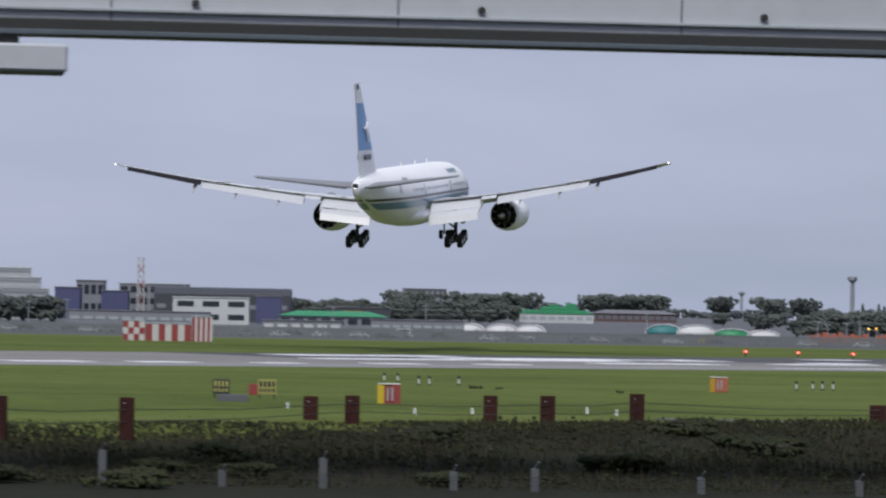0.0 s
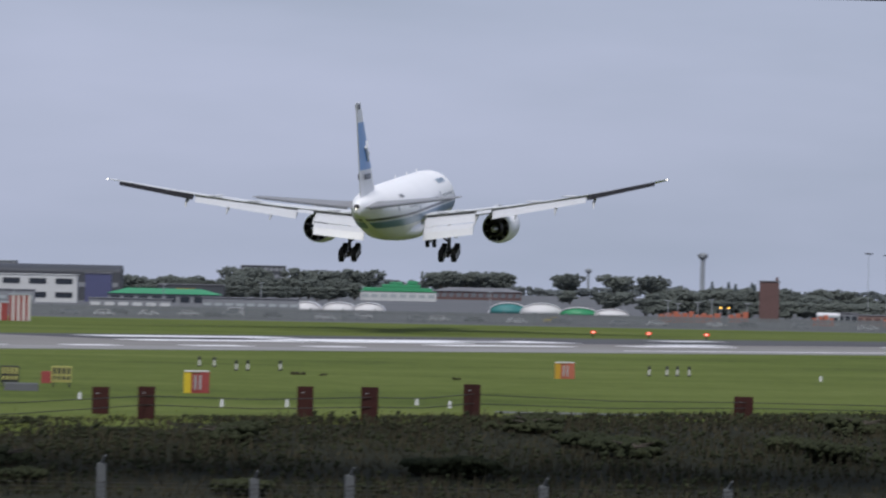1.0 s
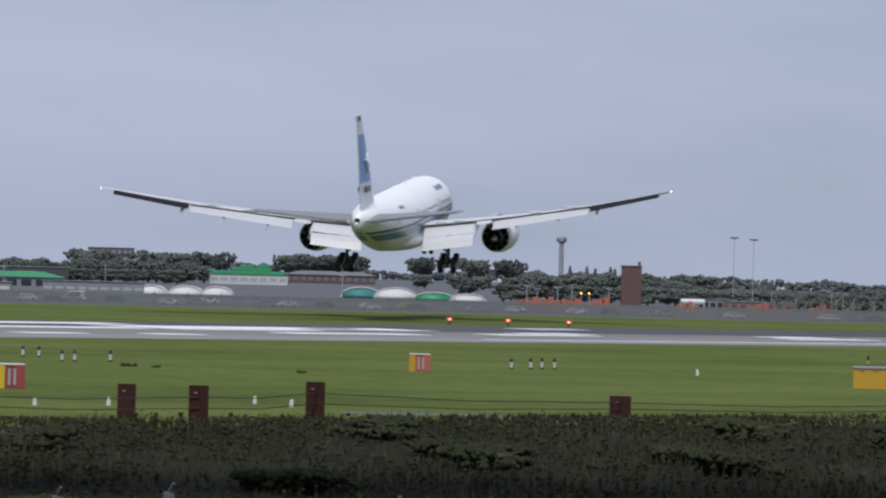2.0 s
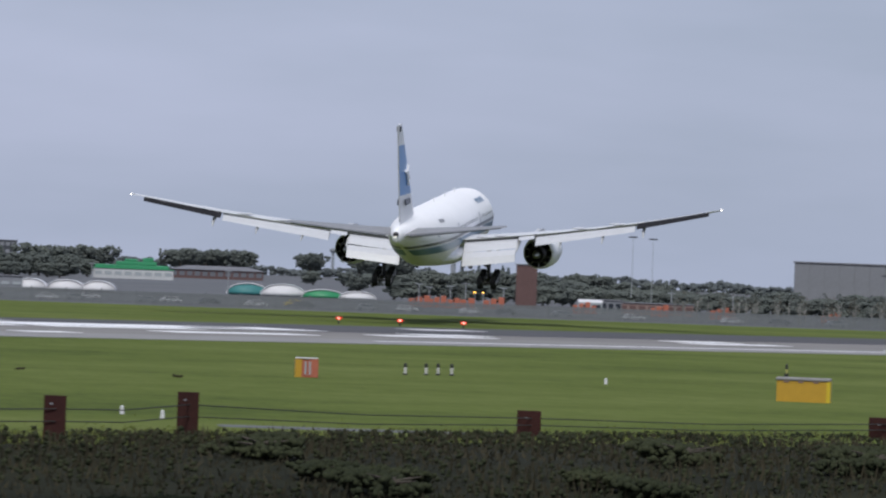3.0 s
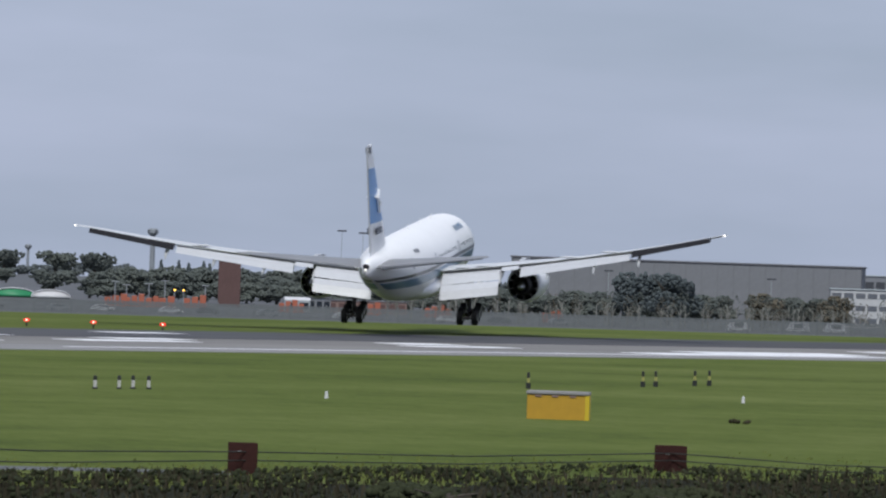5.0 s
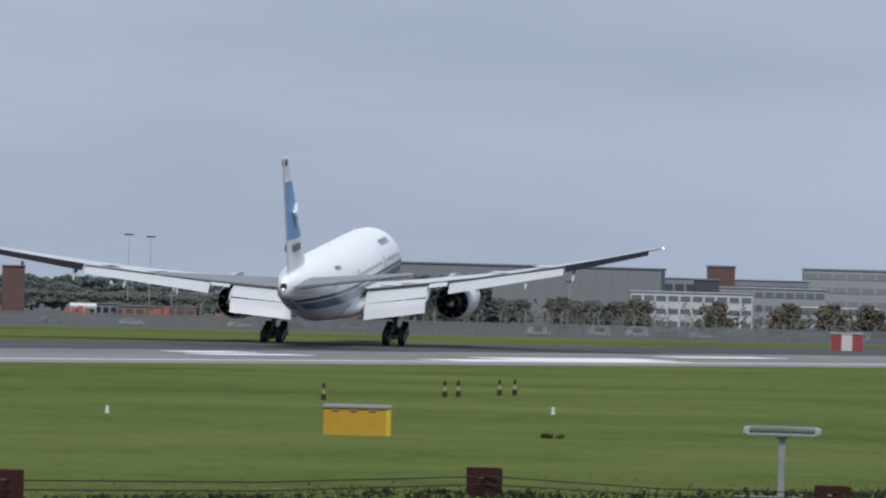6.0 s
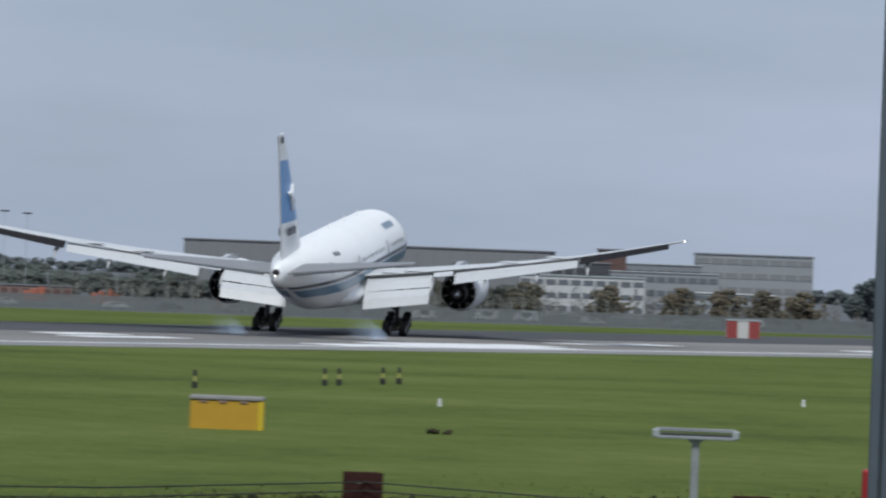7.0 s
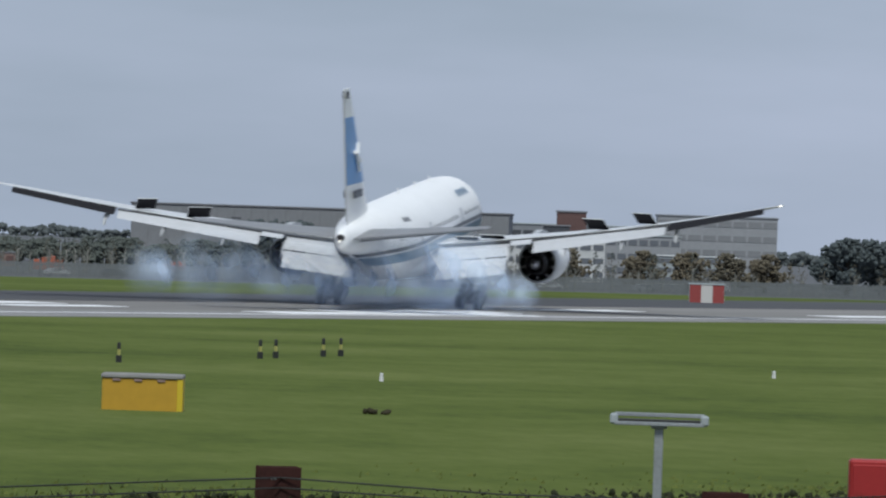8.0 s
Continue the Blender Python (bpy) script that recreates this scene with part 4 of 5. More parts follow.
for x, y, h in ((135.6, 735, 3.1), (137.4, 737, 2.7), (141, 741, 2.9), (143.8, 745, 3.3), (150, 750, 2.8), (42, 821, 6.0), (70, 800, 3.6), (104, 830, 3.8), (120, 800, 3.5), (172, 745, 3.0), (178, 735, 3.2), (90, 850, 4.0), (28, 800, 4.0), (22, 800, 3.6)):
    t = thing("lamp_post", pose(x, y, 0), "slim pale lamp post", "lamp post", "slim lamp posts")
    part("shaft", rod(bmesh.new(), (0, 0, -0.3), (0, 0, h), 0.1, 0.06, 8), GALV, t)
    part("arm", slab(-0.5, 0.5, -0.06, 0.06, h - 0.05, h + 0.06, bevel=0.02), GALV, t)


for x, y, h in ((172.2, 770, 10.5), (175.3, 771, 10.3), (206, 760, 6.4), (222, 740, 6.0)):
    t = thing("high_mast_lamp", pose(x, y, 0, 0, 0, -12), "tall thin lamp mast with a wide head", "lamp post", "tall lamp masts")
    part("shaft", rod(bmesh.new(), (0, 0, -0.3), (0, 0, h), 0.06, 0.03, 8), WALL_PALE, t)
    part("lamp_head", slab(-0.6, 0.6, -0.2, 0.2, h - 0.12, h + 0.08, bevel=0.04), WALL_DARK, t)


# ---- red and white equipment huts ----
def chequer_hut(x, y, w, h, az, label, cols, rows=1):
    t = thing("equipment_hut", pose(x, y, 0, 0, 0, -az), label, "hut", "red and white huts")
    part("core", slab(-w / 2, w / 2, 0.03, 3.0, -0.2, h - 0.05), WHITE_PAINT, t)
    cw, ch = w / cols, h / rows
    for c in range(cols):
        for r in range(rows):
            part("panel", slab(-w / 2 + c * cw + 0.01, -w / 2 + (c + 1) * cw - 0.01, -0.04, 0.1, r * ch, (r + 1) * ch - 0.01, bevel=0.01), (SIGN_RED, WHITE_PAINT)[(c + r) % 2], t)
    part("roof", slab(-w / 2 - 0.1, w / 2 + 0.1, -0.1, 3.1, h, h + 0.12, bevel=0.02), WALL_PALE, t)
    return t


chequer_hut(33.4, 607, 5.4, 2.0, 3, "long red and white chequered equipment hut", 7)
chequer_hut(29.3, 607.5, 2.6, 2.3, 3, "small red and white chequered hut", 4, 3)
striped = chequer_hut(37.4, 606, 2.4, 2.9, 3, "red and white striped hut with a small dish", 8)
part("dish_mast", rod(bmesh.new(), (-0.7, 1, 3.0), (-0.7, 1, 3.8), 0.05), GALV, striped)
chequer_hut(207.6, 606.4, 3.2, 1.7, 20, "red and white equipment hut in three bands", 3)

# ---- runway guard lamps ----
for x, y in ((95.2, 560), (100.8, 558), (106.6, 556)):
    t = thing("runway_lamp", pose(x, y, 0, 0, 0, -9), "lit red runway lamp on a short stem", "lamp", "red runway lamps")
    part("stem", rod(bmesh.new(), (0, 0, -0.1), (0, 0, 0.35), 0.08), BLACK, t)
    b = bmesh.new()
    create_icosphere(b, subdivisions=2, radius=0.22, matrix=Matrix.Translation((0, 0, 0.55)) @ Matrix.Diagonal((1.4, 0.6, 0.75, 1)))
    part("lens", b, LAMP_RED, t, "glowing red lens", smooth=True)
    b = bmesh.new()
    create_icosphere(b, subdivisions=2, radius=0.10, matrix=Matrix.Translation((0, -0.13, 0.55)))
    part("bulb", b, LAMP_CORE, t, "white-hot bulb", smooth=True)
for x, y in ((150, 770), (151.4, 771)):
    t = thing("works_lamp", pose(x, y, 0), "lit amber lamp on a pole", "lamp", "amber lamps")
    part("stem", rod(bmesh.new(), (0, 0, -0.2), (0, 0, 1.9), 0.07), GALV, t)
    b = bmesh.new()
    create_icosphere(b, subdivisions=2, radius=0.13, matrix=Matrix.Translation((0, 0, 2.0)))
    part("bulb", b, LAMP_AMBER, t, smooth=True)


# ---- things on the grass ----
def stub(x, y, h=0.68, w=0.24, low=WHITE_PAINT, label="short black and white banded marker post"):
    t = thing("marker_post", pose(x, y, 0, 0, 0, (x * 37) % 20), label, "marker post", "banded marker posts")
    part("foot", slab(-w / 2, w / 2, -w / 2, w / 2, -0.1, h * (0.12 if low is WHITE_PAINT else 0.36), bevel=0.02), BLACK, t)
    part("stem", slab(-w * 0.3, w * 0.3, -w * 0.3, w * 0.3, h * (0.12 if low is WHITE_PAINT else 0.34), h * 0.66, bevel=0.02), low, t)
    part("head", slab(-w * 0.36, w * 0.36, -w * 0.36, w * 0.36, h * 0.6, h, bevel=0.05), BLACK, t)


for x, y in ((36.4, 372), (37.3, 371), (37.8, 361), (38.6, 361.5), (40.9, 363), (66.2, 367), (67.6, 368), (68.5, 369), (69.3, 369)):
    stub(x, y)
for x, y in ((94.8, 390.0), (104.6, 400.7), (105.7, 401.8), (109.5, 406.4), (110.8, 407.7)):
    stub(x, y, 0.92, 0.22, MARKER_YELLOW, "short black and yellow banded marker post")


def marker_board(x, y, w, h, az, left, right, label):
    """A marker box: a yellow end, red bars with pale glyph-like bars between, a white lid."""
    t = thing("marker_board", pose(x, y, 0, 0, 0, -az), label, "sign", "airfield marker boards")
    part("frame", slab(-w / 2, w / 2, 0.05, 0.7, -0.1, h * 0.9, bevel=0.03), right, t)
    part("end_panel", slab(-w / 2 - 0.02, -w / 2 + w * 0.28, 0, 0.75, -0.05, h * 0.92, bevel=0.02), left, t, "yellow end panel")
    part("end_panel", slab(w / 2 - w * 0.36, w / 2 + 0.02, -0.01, 0.74, 0.0, h * 0.96, bevel=0.02), right, t, "orange-red panel")
    for k in range(2):
        part("glyph_bar", slab(-w * 0.1 + k * w * 0.2, -w * 0.02 + k * w * 0.2, -0.04, 0.03, h * 0.15, h * 0.8), WALL_PALE, t, "unreadable pale glyph")
    part("lid", slab(-w / 2, w / 2, -0.03, 0.8, h * 0.93, h, bevel=0.03), WHITE_PAINT, t, "white lid")


marker_board(29.8, 301.4, 1.32, 1.2, 4, YELLOW_BRIGHT, SIGN_RED, "yellow and red airfield marker board with a white lid")
marker_board(58.3, 353.8, 1.22, 1.08, 6, YELLOW, ORANGE, "yellow and orange airfield marker board with a white lid")


def sign_board(x, y, w, h, az, label, reds, ground=None, glyph=None):
    t = thing("taxiway_sign", pose(x, y, 0, 0, 0, -az), label, "sign", "taxiway signs")
    part("panel", slab(-w / 2, w / 2, 0, 0.16, 0.25, h, bevel=0.02), ground or YELLOW, t)
    for k in range(4):
        part("glyph_bar", slab(-w * 0.42 + k * w * 0.23, -w * 0.28 + k * w * 0.23, -0.03, 0.01, 0.4, h * 0.52), glyph or BLACK, t)
        part("glyph_bar", slab(-w * 0.42 + k * w * 0.23, -w * 0.28 + k * w * 0.23, -0.03, 0.01, h * 0.62, h * 0.92), glyph or BLACK, t)
    for sx in (-1, 1):
        part("leg", slab(sx * w * 0.4 - 0.04, sx * w * 0.4 + 0.04, 0.03, 0.12, -0.15, 0.3), BLACK, t)
    if reds:
        part("red_panel", slab(-w / 2 - 0.55, -w / 2 - 0.02, 0, 0.16, 0.2, h * 0.75, bevel=0.02), SIGN_RED, t, "red end panel")


sign_board(20.2, 307.7, 1.0, 1.15, 3, "black taxiway sign with yellow glyph bars", False, BLACK, MARKER_YELLOW)
sign_board(23.1, 309.2, 1.1, 1.15, 3, "yellow taxiway sign with a red end panel", True, MARKER_YELLOW)
box_base = tagged(part("equipment_plinth", slab(-0.9, 0.9, 0, 1.2, -0.2, 0.4, bevel=0.03), YARD, at=pose(20.4, 300, 0, 0, 0, -3)), "grey concrete plinth in the grass", "plinth")

cabinet = thing("yellow_cabinet", pose(81.7, 336.7, 0, 0, 0, -18), "large yellow equipment cabinet with a pale lid", "cabinet")
part("body", slab(-1.4, 1.36, 0, 1.3, -0.1, 1.1, bevel=0.03), YELLOW, cabinet, "yellow body")
part("end_panel", slab(1.2, 1.41, -0.03, 1.32, -0.05, 1.12, bevel=0.02), YELLOW_BRIGHT, cabinet, "bright yellow end panel")
part("lid", slab(-1.44, 1.42, -0.07, 1.38, 1.1, 1.26, bevel=0.04), CONCRETE, cabinet, "pale grey lid")
for x in (-0.9, -0.15, 0.65):
    part("hinge", slab(x - 0.14, x + 0.14, -0.05, 0.02, 1.0, 1.09, bevel=0.01), BRICK_PALE, cabinet)

for x, y in ((32.2, 278.8), (39.5, 285.4), (40.6, 281.3), (28.8, 276.8), (101.6, 372.0), (126.0, 388.0), (76.6, 360.8), (22.5, 285.5)):
    t = thing("white_marker", pose(x, y, 0), "small white conical ground marker", "marker", "white ground markers")
    part("cone", rod(bmesh.new(), (0, 0, -0.05), (0, 0, 0.3), 0.10, 0.07, 10), FABRIC, t)
    part("cap", rod(bmesh.new(), (0, 0, 0.3), (0, 0, 0.36), 0.075, 0.03, 10), FABRIC, t)


def debris(x, y, w, seed):
    rng = random.Random(seed)
    rows = [(rng.uniform(-0.5, 0.5) * w, rng.uniform(-0.3, 0.3) * w, 0.02 + rng.uniform(0, 0.1), rng.uniform(0.08, 0.15) * w) for _ in range(16)]
    ob = new("dark_tuft", clump_mesh("dark_tuft", rows, DRY_WEED, seed))
    ob.matrix_basis = pose(x, y, 0)
    tagged(ob, "dark tuft of dead weeds on the grass", "plant", "dark tufts")


for i, (x, y, w) in enumerate(((40.8, 351.8, 0.9), (42.2, 350, 0.5), (50, 345, 0.5), (90.4, 337.4, 0.85))):
    debris(x, y, w, 60 + i)


# ---- rusted posts, track and weeds before the grass ----
RUSTED = ((5.3, 238, 0.6, 1.5), (11.3, 240, 0.66, 1.48), (21.8, 261.6, 0.74, 1.22), (23.3, 254.4, 0.72, 1.45), (31.1, 261.2, 0.72, 1.42), (33.2, 254.4, 0.76, 1.6), (39.1, 263.5, 0.78, 1.6), (54.0, 274.0, 0.9, 1.0), (70.8, 283.0, 1.02, 0.90), (80.4, 278.2, 1.0, 0.7), (95, 290, 0.9, 0.7))
for x, y, w, top in RUSTED:
    z = ground_height(x, y)
    h = top - z
    t = thing("rusted_post", pose(x, y, z, 0, 0, -8), "broad rusted steel post standing in the weeds", "post", "rusted posts")
    part("flange", slab(-w / 2, w / 2, -0.06, 0.0, -0.3, h, bevel=0.01), RUST, t)
    part("web", slab(-0.04, 0.04, 0, 0.5, -0.3, h - 0.02), RUST, t)
    part("rear_flange", slab(-w / 2, w / 2, 0.5, 0.56, -0.3, h, bevel=0.01), RUST, t)
    part("bolt_plate", slab(-w * 0.22, -w * 0.08, -0.08, -0.05, h - 0.3, h - 0.25, bevel=0.01), GALV, t)

track = tagged(part("service_track", slab(-6, 6, -1.0, 1.0, -0.2, 0.06, bevel=0.04), YARD, at=pose(48, 275, -0.03, 0, 0, -3)), "narrow pale concrete service track", "track", kind="structure")


def weeds():
    """Rank weeds along the dip: stalks and leafy clumps, in two meshes."""
    rng = np.random.default_rng(8)
    n = 42000
    x = -14 + rng.random(n) * 122
    edge = np.array([weed_edge(a) for a in x])
    y = edge - (rng.random(n) ** 1.15) * (edge - 216.5) + rng.normal(0, 1.2, n).clip(0, 9)
    patch = np.sin(x * 0.35) * np.sin(y * 0.21 + x * 0.1) + rng.random(n) * 0.9
    z = np.array([ground_height(a, b) for a, b in zip(x, y)])
    hgt = (0.12 + rng.random(n) * 0.5) * (0.6 + 0.7 * patch.clip(0, 1)) * np.clip((edge + 2 - y) / 14, 0.22, 1.0)
    a = rng.random(n) * 6.28
    wid = 0.02 + rng.random(n) * 0.06
    dx, dy, lean = np.cos(a) * wid, np.sin(a) * wid, (rng.random((n, 2)) - 0.5) * 0.4
    v = np.stack([np.stack([x - dx, y - dy, z - 0.05], 1), np.stack([x + dx, y + dy, z - 0.05], 1), np.stack([x + lean[:, 0], y + lean[:, 1], z + hgt], 1)], 1).reshape(-1, 3)
    me = bpy.data.meshes.new("weed_stalks")
    me.from_pydata(v.tolist(), [], np.arange(3 * n).reshape(-1, 3).tolist())
    me.materials.append(DRY_WEED)
    tagged(new("weed_stalks", me), "brown dead weed stalks along the dip", "weeds", kind="stuff")
    rows = []
    for i in range(30000):
        k = rng.integers(n)
        if patch[k] > 0.15 and y[k] < edge[k] - 1.5:
            rows.append((x[k], y[k], z[k] + rng.random() * hgt[k] * 0.8, 0.035 + rng.random() * 0.075))
    m = 26000
    gx = -14 + rng.random(m) * 130
    gy = np.array([weed_edge(q) for q in gx]) - 12 + np.abs(rng.normal(0, 1, m)) * 7.5
    gz = np.array([ground_height(q, r) for q, r in zip(gx, gy)])
    keep = rng.random(m) < 0.5 + 0.5 * np.sin(gx * 0.23 + np.sin(gy * 0.3) * 2)
    gx, gy, gz = gx[keep], gy[keep], gz[keep]
    m = len(gx)
    ga, gw, gh = rng.random(m) * 6.28, 0.03 + rng.random(m) * 0.1, 0.03 + rng.random(m) * 0.09
    gv = np.stack([np.stack([gx - np.cos(ga) * gw, gy - np.sin(ga) * gw, gz - 0.02], 1), np.stack([gx + np.cos(ga) * gw, gy + np.sin(ga) * gw, gz - 0.02], 1), np.stack([gx + gw * 0.6, gy, gz + gh], 1)], 1).reshape(-1, 3)
    me = bpy.data.meshes.new("rough_grass")
    me.from_pydata(gv.tolist(), [], np.arange(3 * m).reshape(-1, 3).tolist())
    me.materials.append(ROUGH_GRASS)
    tagged(new("rough_grass", me), "rough unmown grass before the weeds", "grass", kind="stuff")
    tagged(new("weed_clumps", clump_mesh("weed_clumps", rows, WEED, 9)), "dark leafy weeds and brambles", "weeds", kind="stuff")


weeds()

bush = tree("bramble_bush", 0.95, 3.2, 41, WEED, "dark bramble bush in the weeds", count=420)
bush_low = tree("bramble_bush", 0.65, 2.6, 42, WEED, "low dark bramble bush in the weeds", count=360)
for k, source in enumerate((bush, bush_low)):
    source["category"] = "bush"
    rng = random.Random(90 + k)
    spots = []
    for i in range(15):
        x = -6 + 100 * (i + rng.random()) / 15
        spots.append((x, weed_edge(x) - rng.uniform(17, 40), rng.uniform(0, 360)))
    grove(source, spots)

# ---- near wire fence with concrete posts ----
wire_fence = thing("wire_fence", pose(0, 216, -1.7), "wire fence on grey concrete posts with cranked tops", "fence")
POSTS = ((-2, 0.9), (4.2, 0.75), (9.2, 1.5), (14.3, 0.7), (18.6, 1.3), (24.2, 0.82), (27.7, 1.0), (34.9, 0.72), (41.8, 0.7), (48, 0.6))
for k, (x, h) in enumerate(POSTS):
    part("fence_post", rod(slab(-0.17, 0.17, -0.12, 0.12, -0.4, h, bevel=0.03), (0, 0, h - 0.05), (0.1, -0.3, h + 0.28), 0.07, 0.05, 6), POST_CONCRETE, wire_fence, at=pose(x, 0, 0, 0, 0, 4 * math.sin(k * 2.3)))
for z in (0.1, 0.28, 0.45, 0.6):
    for (x0, _), (x1, _) in zip(POSTS, POSTS[1:]):
        part("wire", rod(bmesh.new(), (x0, -0.13, z), (x1, -0.13, z - 0.03), 0.009, sides=4), METAL_DARK, wire_fence)

# ---- dark strands slung between the rusted posts ----
strands = thing("wire_strands", pose(0, 0, 0), "dark wire strands slung between rusted posts", "wire")
LINE = [(x, y, top - ground_height(x, y)) for x, y, w, top in RUSTED if x not in (21.8, 31.1)]
for (x0, y0, h0), (x1, y1, h1) in zip(LINE, LINE[1:]):
    for f in (0.45, 0.72):
        za, zb = ground_height(x0, y0) + h0 * f, ground_height(x1, y1) + h1 * f
        mid = ((x0 + x1) / 2, (y0 + y1) / 2 - 0.1, (za + zb) / 2 - 0.12)
        part("strand", rod(rod(bmesh.new(), (x0, y0 - 0.1, za), mid, 0.022, sides=5), mid, (x1, y1 - 0.1, zb), 0.022, sides=5), BLACK, strands)

# ---- light bar on a pole, red cabinet ----
bar = thing("approach_light_bar", pose(81.2, 285.0, -0.3, 0, 0, -21), "grey light bar on a steel pole", "light bar")
part("pole", slab(-0.11, 0.11, -0.09, 0.09, -0.4, 2.25, bevel=0.02), GALV, bar)
part("cap_plate", slab(-0.2, 0.2, -0.16, 0.16, 2.2, 2.32, bevel=0.02), GALV, bar)
part("front_rail", slab(-1.12, 1.12, -0.3, -0.22, 2.28, 2.37, bevel=0.01), GALV, bar)
part("rear_rail", slab(-1.12, 1.12, 0.22, 0.3, 2.48, 2.58, bevel=0.01), GALV, bar)
part("tray", slab(-1.1, 1.1, -0.22, 0.22, 2.36, 2.43, bevel=0.01), BLACK, bar)
for sx in (-1, 1):
    part("end_lamp", slab(sx * 1.13 - 0.1, sx * 1.13 + 0.1, -0.3, 0.3, 2.3, 2.55, bevel=0.04), WALL_PALE, bar, "pale lamp housing")
part("foot_plate", slab(-1.45, 0.6, -0.3, 0.3, 0.2, 0.36, bevel=0.02), CONCRETE, bar, "pale foot plate")

red_cab = thing("red_cabinet", pose(86.5, 283.4, -0.22, 0, 0, -21), "bright red steel cabinet in the weeds", "cabinet")
part("body", slab(-0.75, 0.75, 0, 0.8, -0.2, 1.5, bevel=0.06), CABINET_RED, red_cab)
part("door", slab(-0.66, 0.66, -0.04, 0.02, 0.1, 1.38, bevel=0.02), CABINET_RED, red_cab)
part("handle", slab(0.45, 0.55, -0.08, -0.03, 0.7, 0.95, bevel=0.01), BLACK, red_cab)

# ---- the high gantry and its column, made up for a near overhang and pillar ----
gantry = thing("gantry", pose(0, 213, 0), "high grey gantry with a dark lower edge, standing in for a near overhang and pillar", "gantry")
part("beam", slab(-16, 59.5, -1.2, 3.0, 17.75, 23.0, bevel=0.08), SOFFIT, gantry, "pale grey beam")
part("lower_edge", slab(-16, 59.5, -1.5, 3.2, 17.22, 17.8, bevel=0.05), BLACK, gantry, "black lower edge")
part("drip_rail", slab(-16, 59.5, -1.75, -1.4, 17.12, 17.34, bevel=0.03), STEEL_BLUE, gantry)
part("upper_rail", slab(-16, 59.5, -1.45, -1.15, 18.15, 18.3, bevel=0.03), WALL_PALE, gantry)
for x in (9, 21, 33, 45):
    part("panel_seam", slab(x - 0.05, x + 0.05, -1.23, -1.15, 17.8, 23.0), WALL_GREY, gantry)
    part("bolt", rod(bmesh.new(), (x + 3.5, -1.5, 18.6), (x + 3.5, -1.1, 18.6), 0.16, sides=8), BLACK, gantry)
part("bracket", slab(-3.5, 7.2, -2.5, 2.0, 15.55, 16.7, bevel=0.1), SOFFIT, gantry, "pale bracket")
part("bracket_neck", slab(1.5, 5.2, -1.5, 1.5, 16.65, 17.3), BLACK, gantry)
post_a = part("column", slab(-0.55, 0.55, -0.4, 0.4, -0.4, 19.0, bevel=0.06), STEEL_BLUE, gantry, "tall blue-grey steel column", at=pose(57.1, 0, ground_height(57, 213), 0, 0, -23))
part("edge_plate", slab(-0.68, -0.54, -0.46, 0.46, -0.4, 19.0, bevel=0.02), STEEL_BLUE, post_a)
part("base_plate", slab(-0.9, 0.9, -0.8, 0.8, -0.2, 0.15, bevel=0.03), GALV, post_a)
# Second column, added out of view to carry the left end.
post_b = part("column", slab(-0.55, 0.55, -0.4, 0.4, -0.4, 19.0, bevel=0.06), STEEL_BLUE, gantry, "tall blue-grey steel column", at=pose(-14, 0, ground_height(-14, 213)))
part("base_plate", slab(-0.9, 0.9, -0.8, 0.8, -0.2, 0.15, bevel=0.03), GALV, post_b)

# ---- tyre smoke ----
PUFFS = []


def build_smoke():
    rng = random.Random(31)
    for k in range(20):
        side = -1 if k % 2 else 1
        r = rng.uniform(2.2, 4.6)
        b = bmesh.new()
        create_icosphere(b, subdivisions=3, radius=r)
        for v in b.verts:
            n = noise.noise(v.co * (1.1 / r) + Vector((k * 3.1, 0, 0)))
            v.co *= 1 + 0.25 * n
            v.co.z *= 0.8
        bmesh.ops.delete(b, geom=[v for v in b.verts if v.co.y > 0.1 * r], context="VERTS")
        ob = part("smoke_puff", b, SMOKE, smooth=True)
        ob.visible_shadow = False
        tagged(ob, "pale blue-grey puff of tyre smoke", "smoke", "tyre smoke")
        born = 6.92 + (k // 2) * 0.08
        PUFFS.append((ob, side, r, min(born, 7.8), rng.uniform(-1, 1), rng.uniform(0, 1), rng.uniform(-25, 25)))


build_smoke()


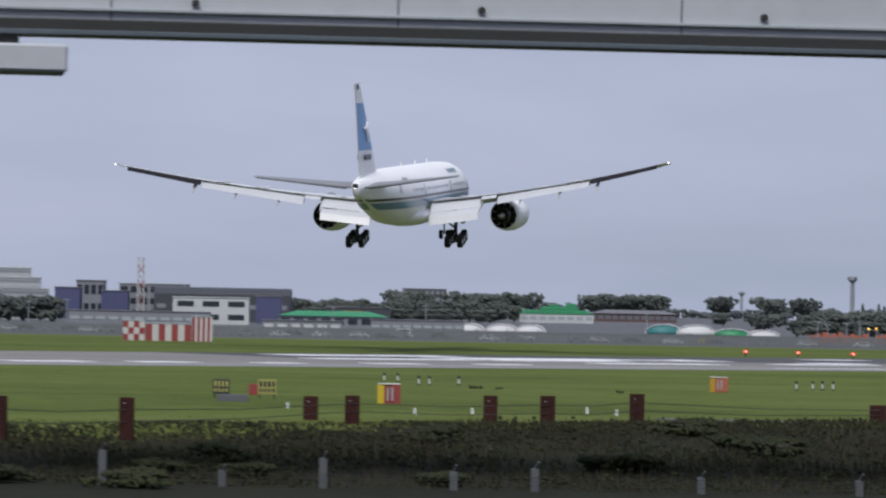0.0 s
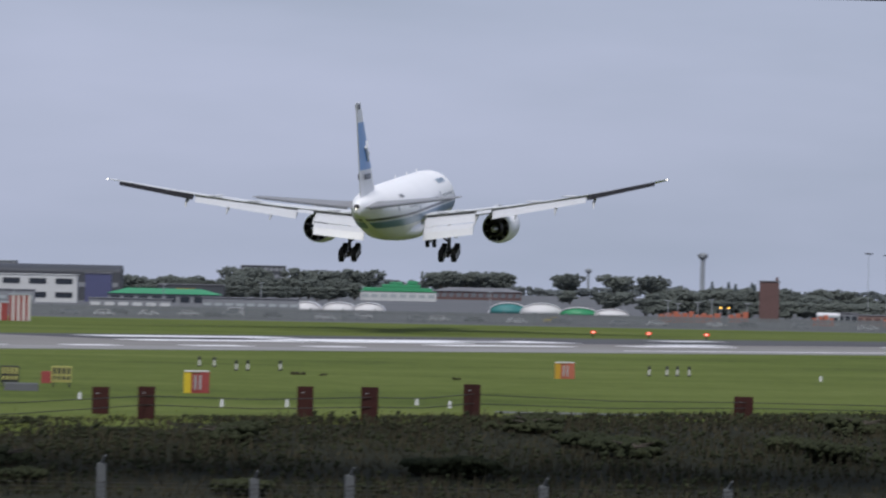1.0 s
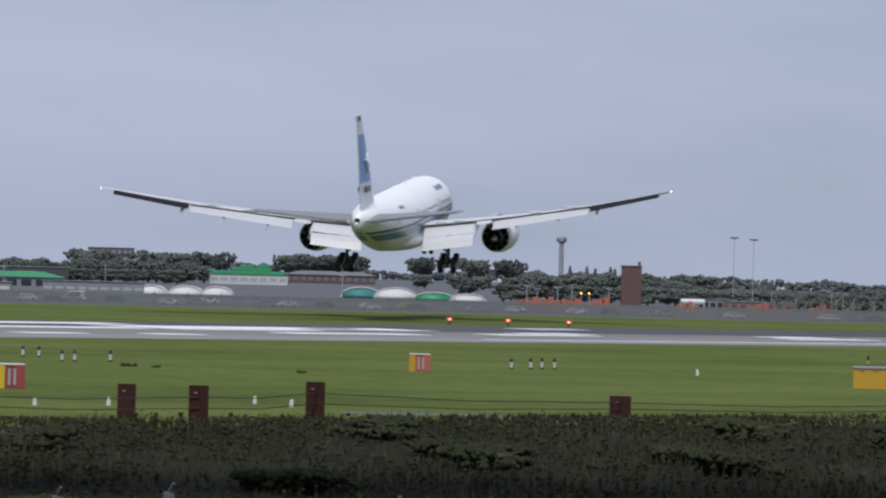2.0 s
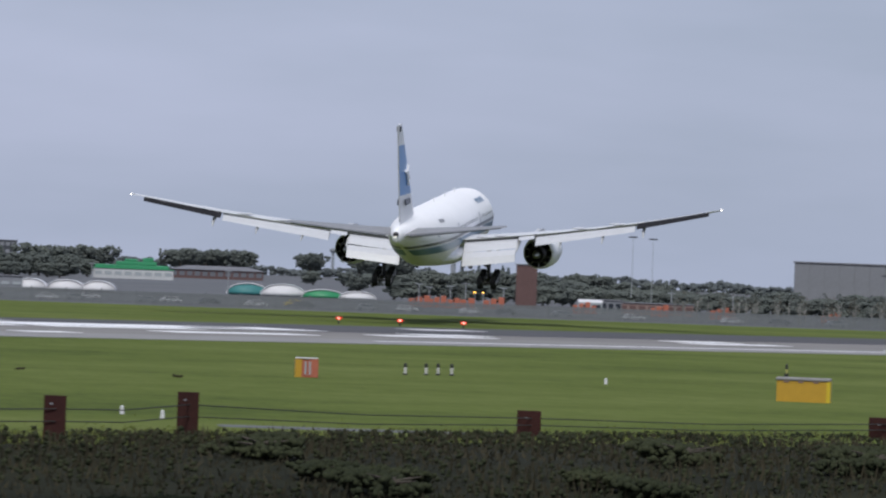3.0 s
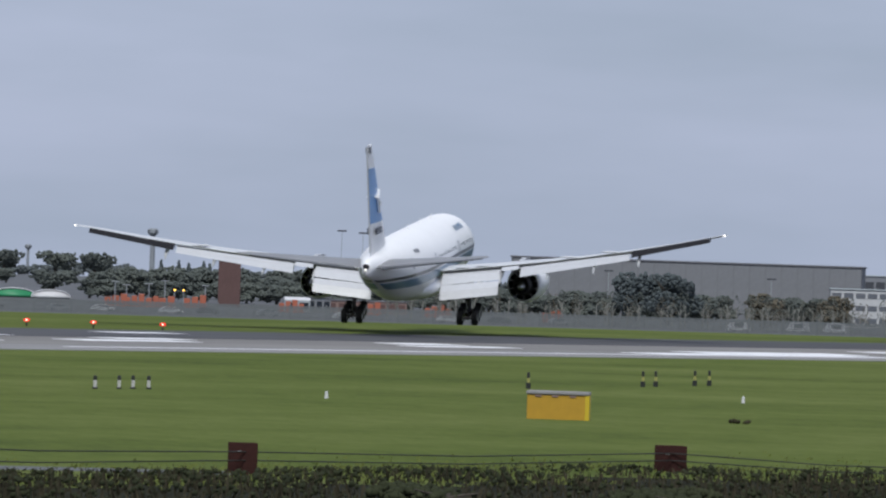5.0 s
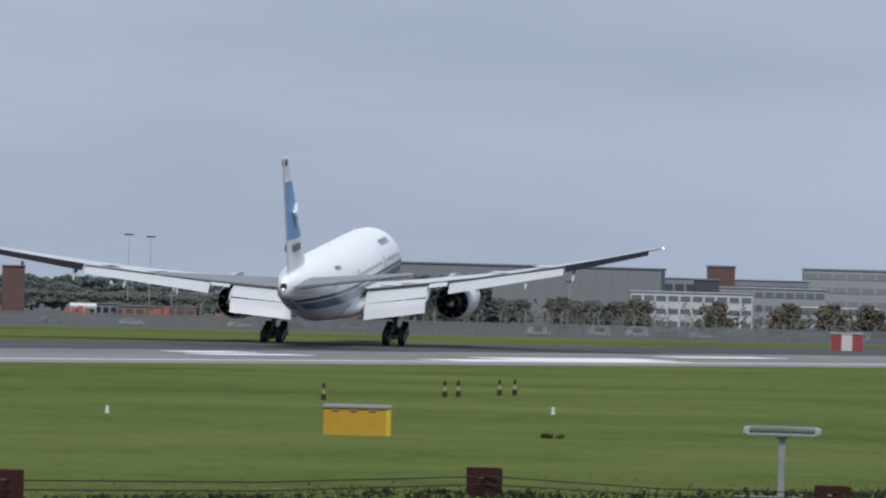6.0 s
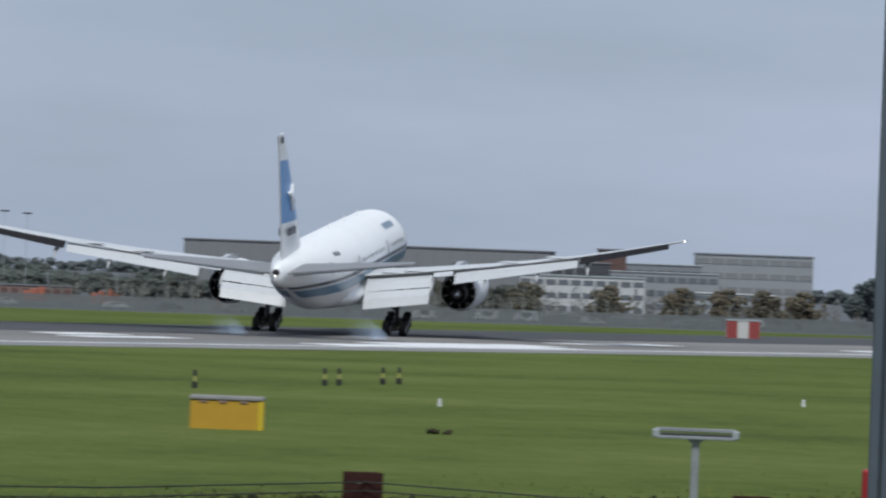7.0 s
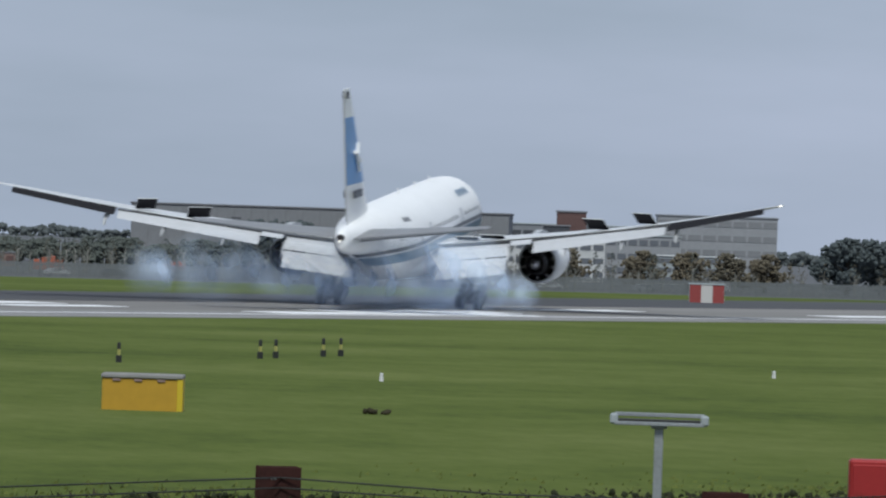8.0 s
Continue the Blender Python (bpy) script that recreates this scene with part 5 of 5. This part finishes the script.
def gear_spot(t, side):
    """Roughly where a main gear touches the runway at a time after touchdown."""
    k = (t - 6.5) / 1.5
    x, y = 148.2 + 9.9 * k, 566.8 - 18.7 * k
    a = radians(24 + 2 * k)
    return x - side * 5.5 * math.cos(a), y + side * 5.5 * math.sin(a)


def motions():
    walk(airliner, [
        (0.0, heading(56.73, 557.37, 11.36, 15.46, 2.80, -1.06)),
        (0.5, heading(67.11, 571.76, 9.46, 15.30, 3.33, -1.22)),
        (1.0, heading(77.47, 583.05, 7.62, 15.39, 3.75, -1.02)),
        (1.5, heading(86.58, 591.75, 6.25, 15.67, 3.95, -0.64)),
        (2.0, heading(95.91, 598.12, 5.05, 16.49, 4.35, -1.01)),
        (3.5, heading(118.98, 599.79, 3.05, 18.74, 4.10, -0.16)),
        (4.0, heading(125.26, 594.37, 2.30, 19.45, 3.75, 0.00)),
        (5.5, heading(141.48, 580.80, 0.45, 22.12, 4.40, -1.25)),
        (6.0, heading(146.04, 574.22, 0.10, 23.01, 4.35, -1.30)),
        (6.5, heading(148.36, 566.11, 0.05, 23.99, 4.50, -1.10)),
        (7.0, heading(152.46, 559.85, 0.02, 24.72, 4.45, -0.30)),
        (7.5, heading(155.42, 554.50, 0.02, 25.68, 4.15, -0.10)),
        (8.0, heading(158.65, 546.60, 0.02, 26.06, 3.95, -0.10)),
    ])
    for ob, m, up in SPOILERS:
        raised = m @ pose(0, 0, 0, 0, up, 0)
        walk(ob, [(0.0, m), (7.15, m), (7.3, m @ pose(0, 0, 0, 0, up * 0.3, 0)), (7.7, raised), (8.0, raised)])
    for ob, side, r, born, u, w, a in PUFFS:
        x, y = gear_spot(born, side)
        low = pose(x, y, -r * 1.6 - 0.3, 0, 0, a)
        x, y = x - 6.8, y - 23.0
        out = pose(x - 0.6 + u * 3.0, y - 3.0, 0.4 + 0.3 * r, 0, 0, a + 5)
        age = 8.0 - born
        end = pose(x - 0.3 - age * (0.1 + 2.2 * w) + u * 5.5, y - 4 - age * (3 + 5 * w), 0.3 + 0.45 * r + age * (0.2 + 1.3 * w), 0, 0, a + 20)
        walk(ob, [(0.0, low), (born, low), (min(born + 0.12, 7.97), out), (8.0, end)])


motions()
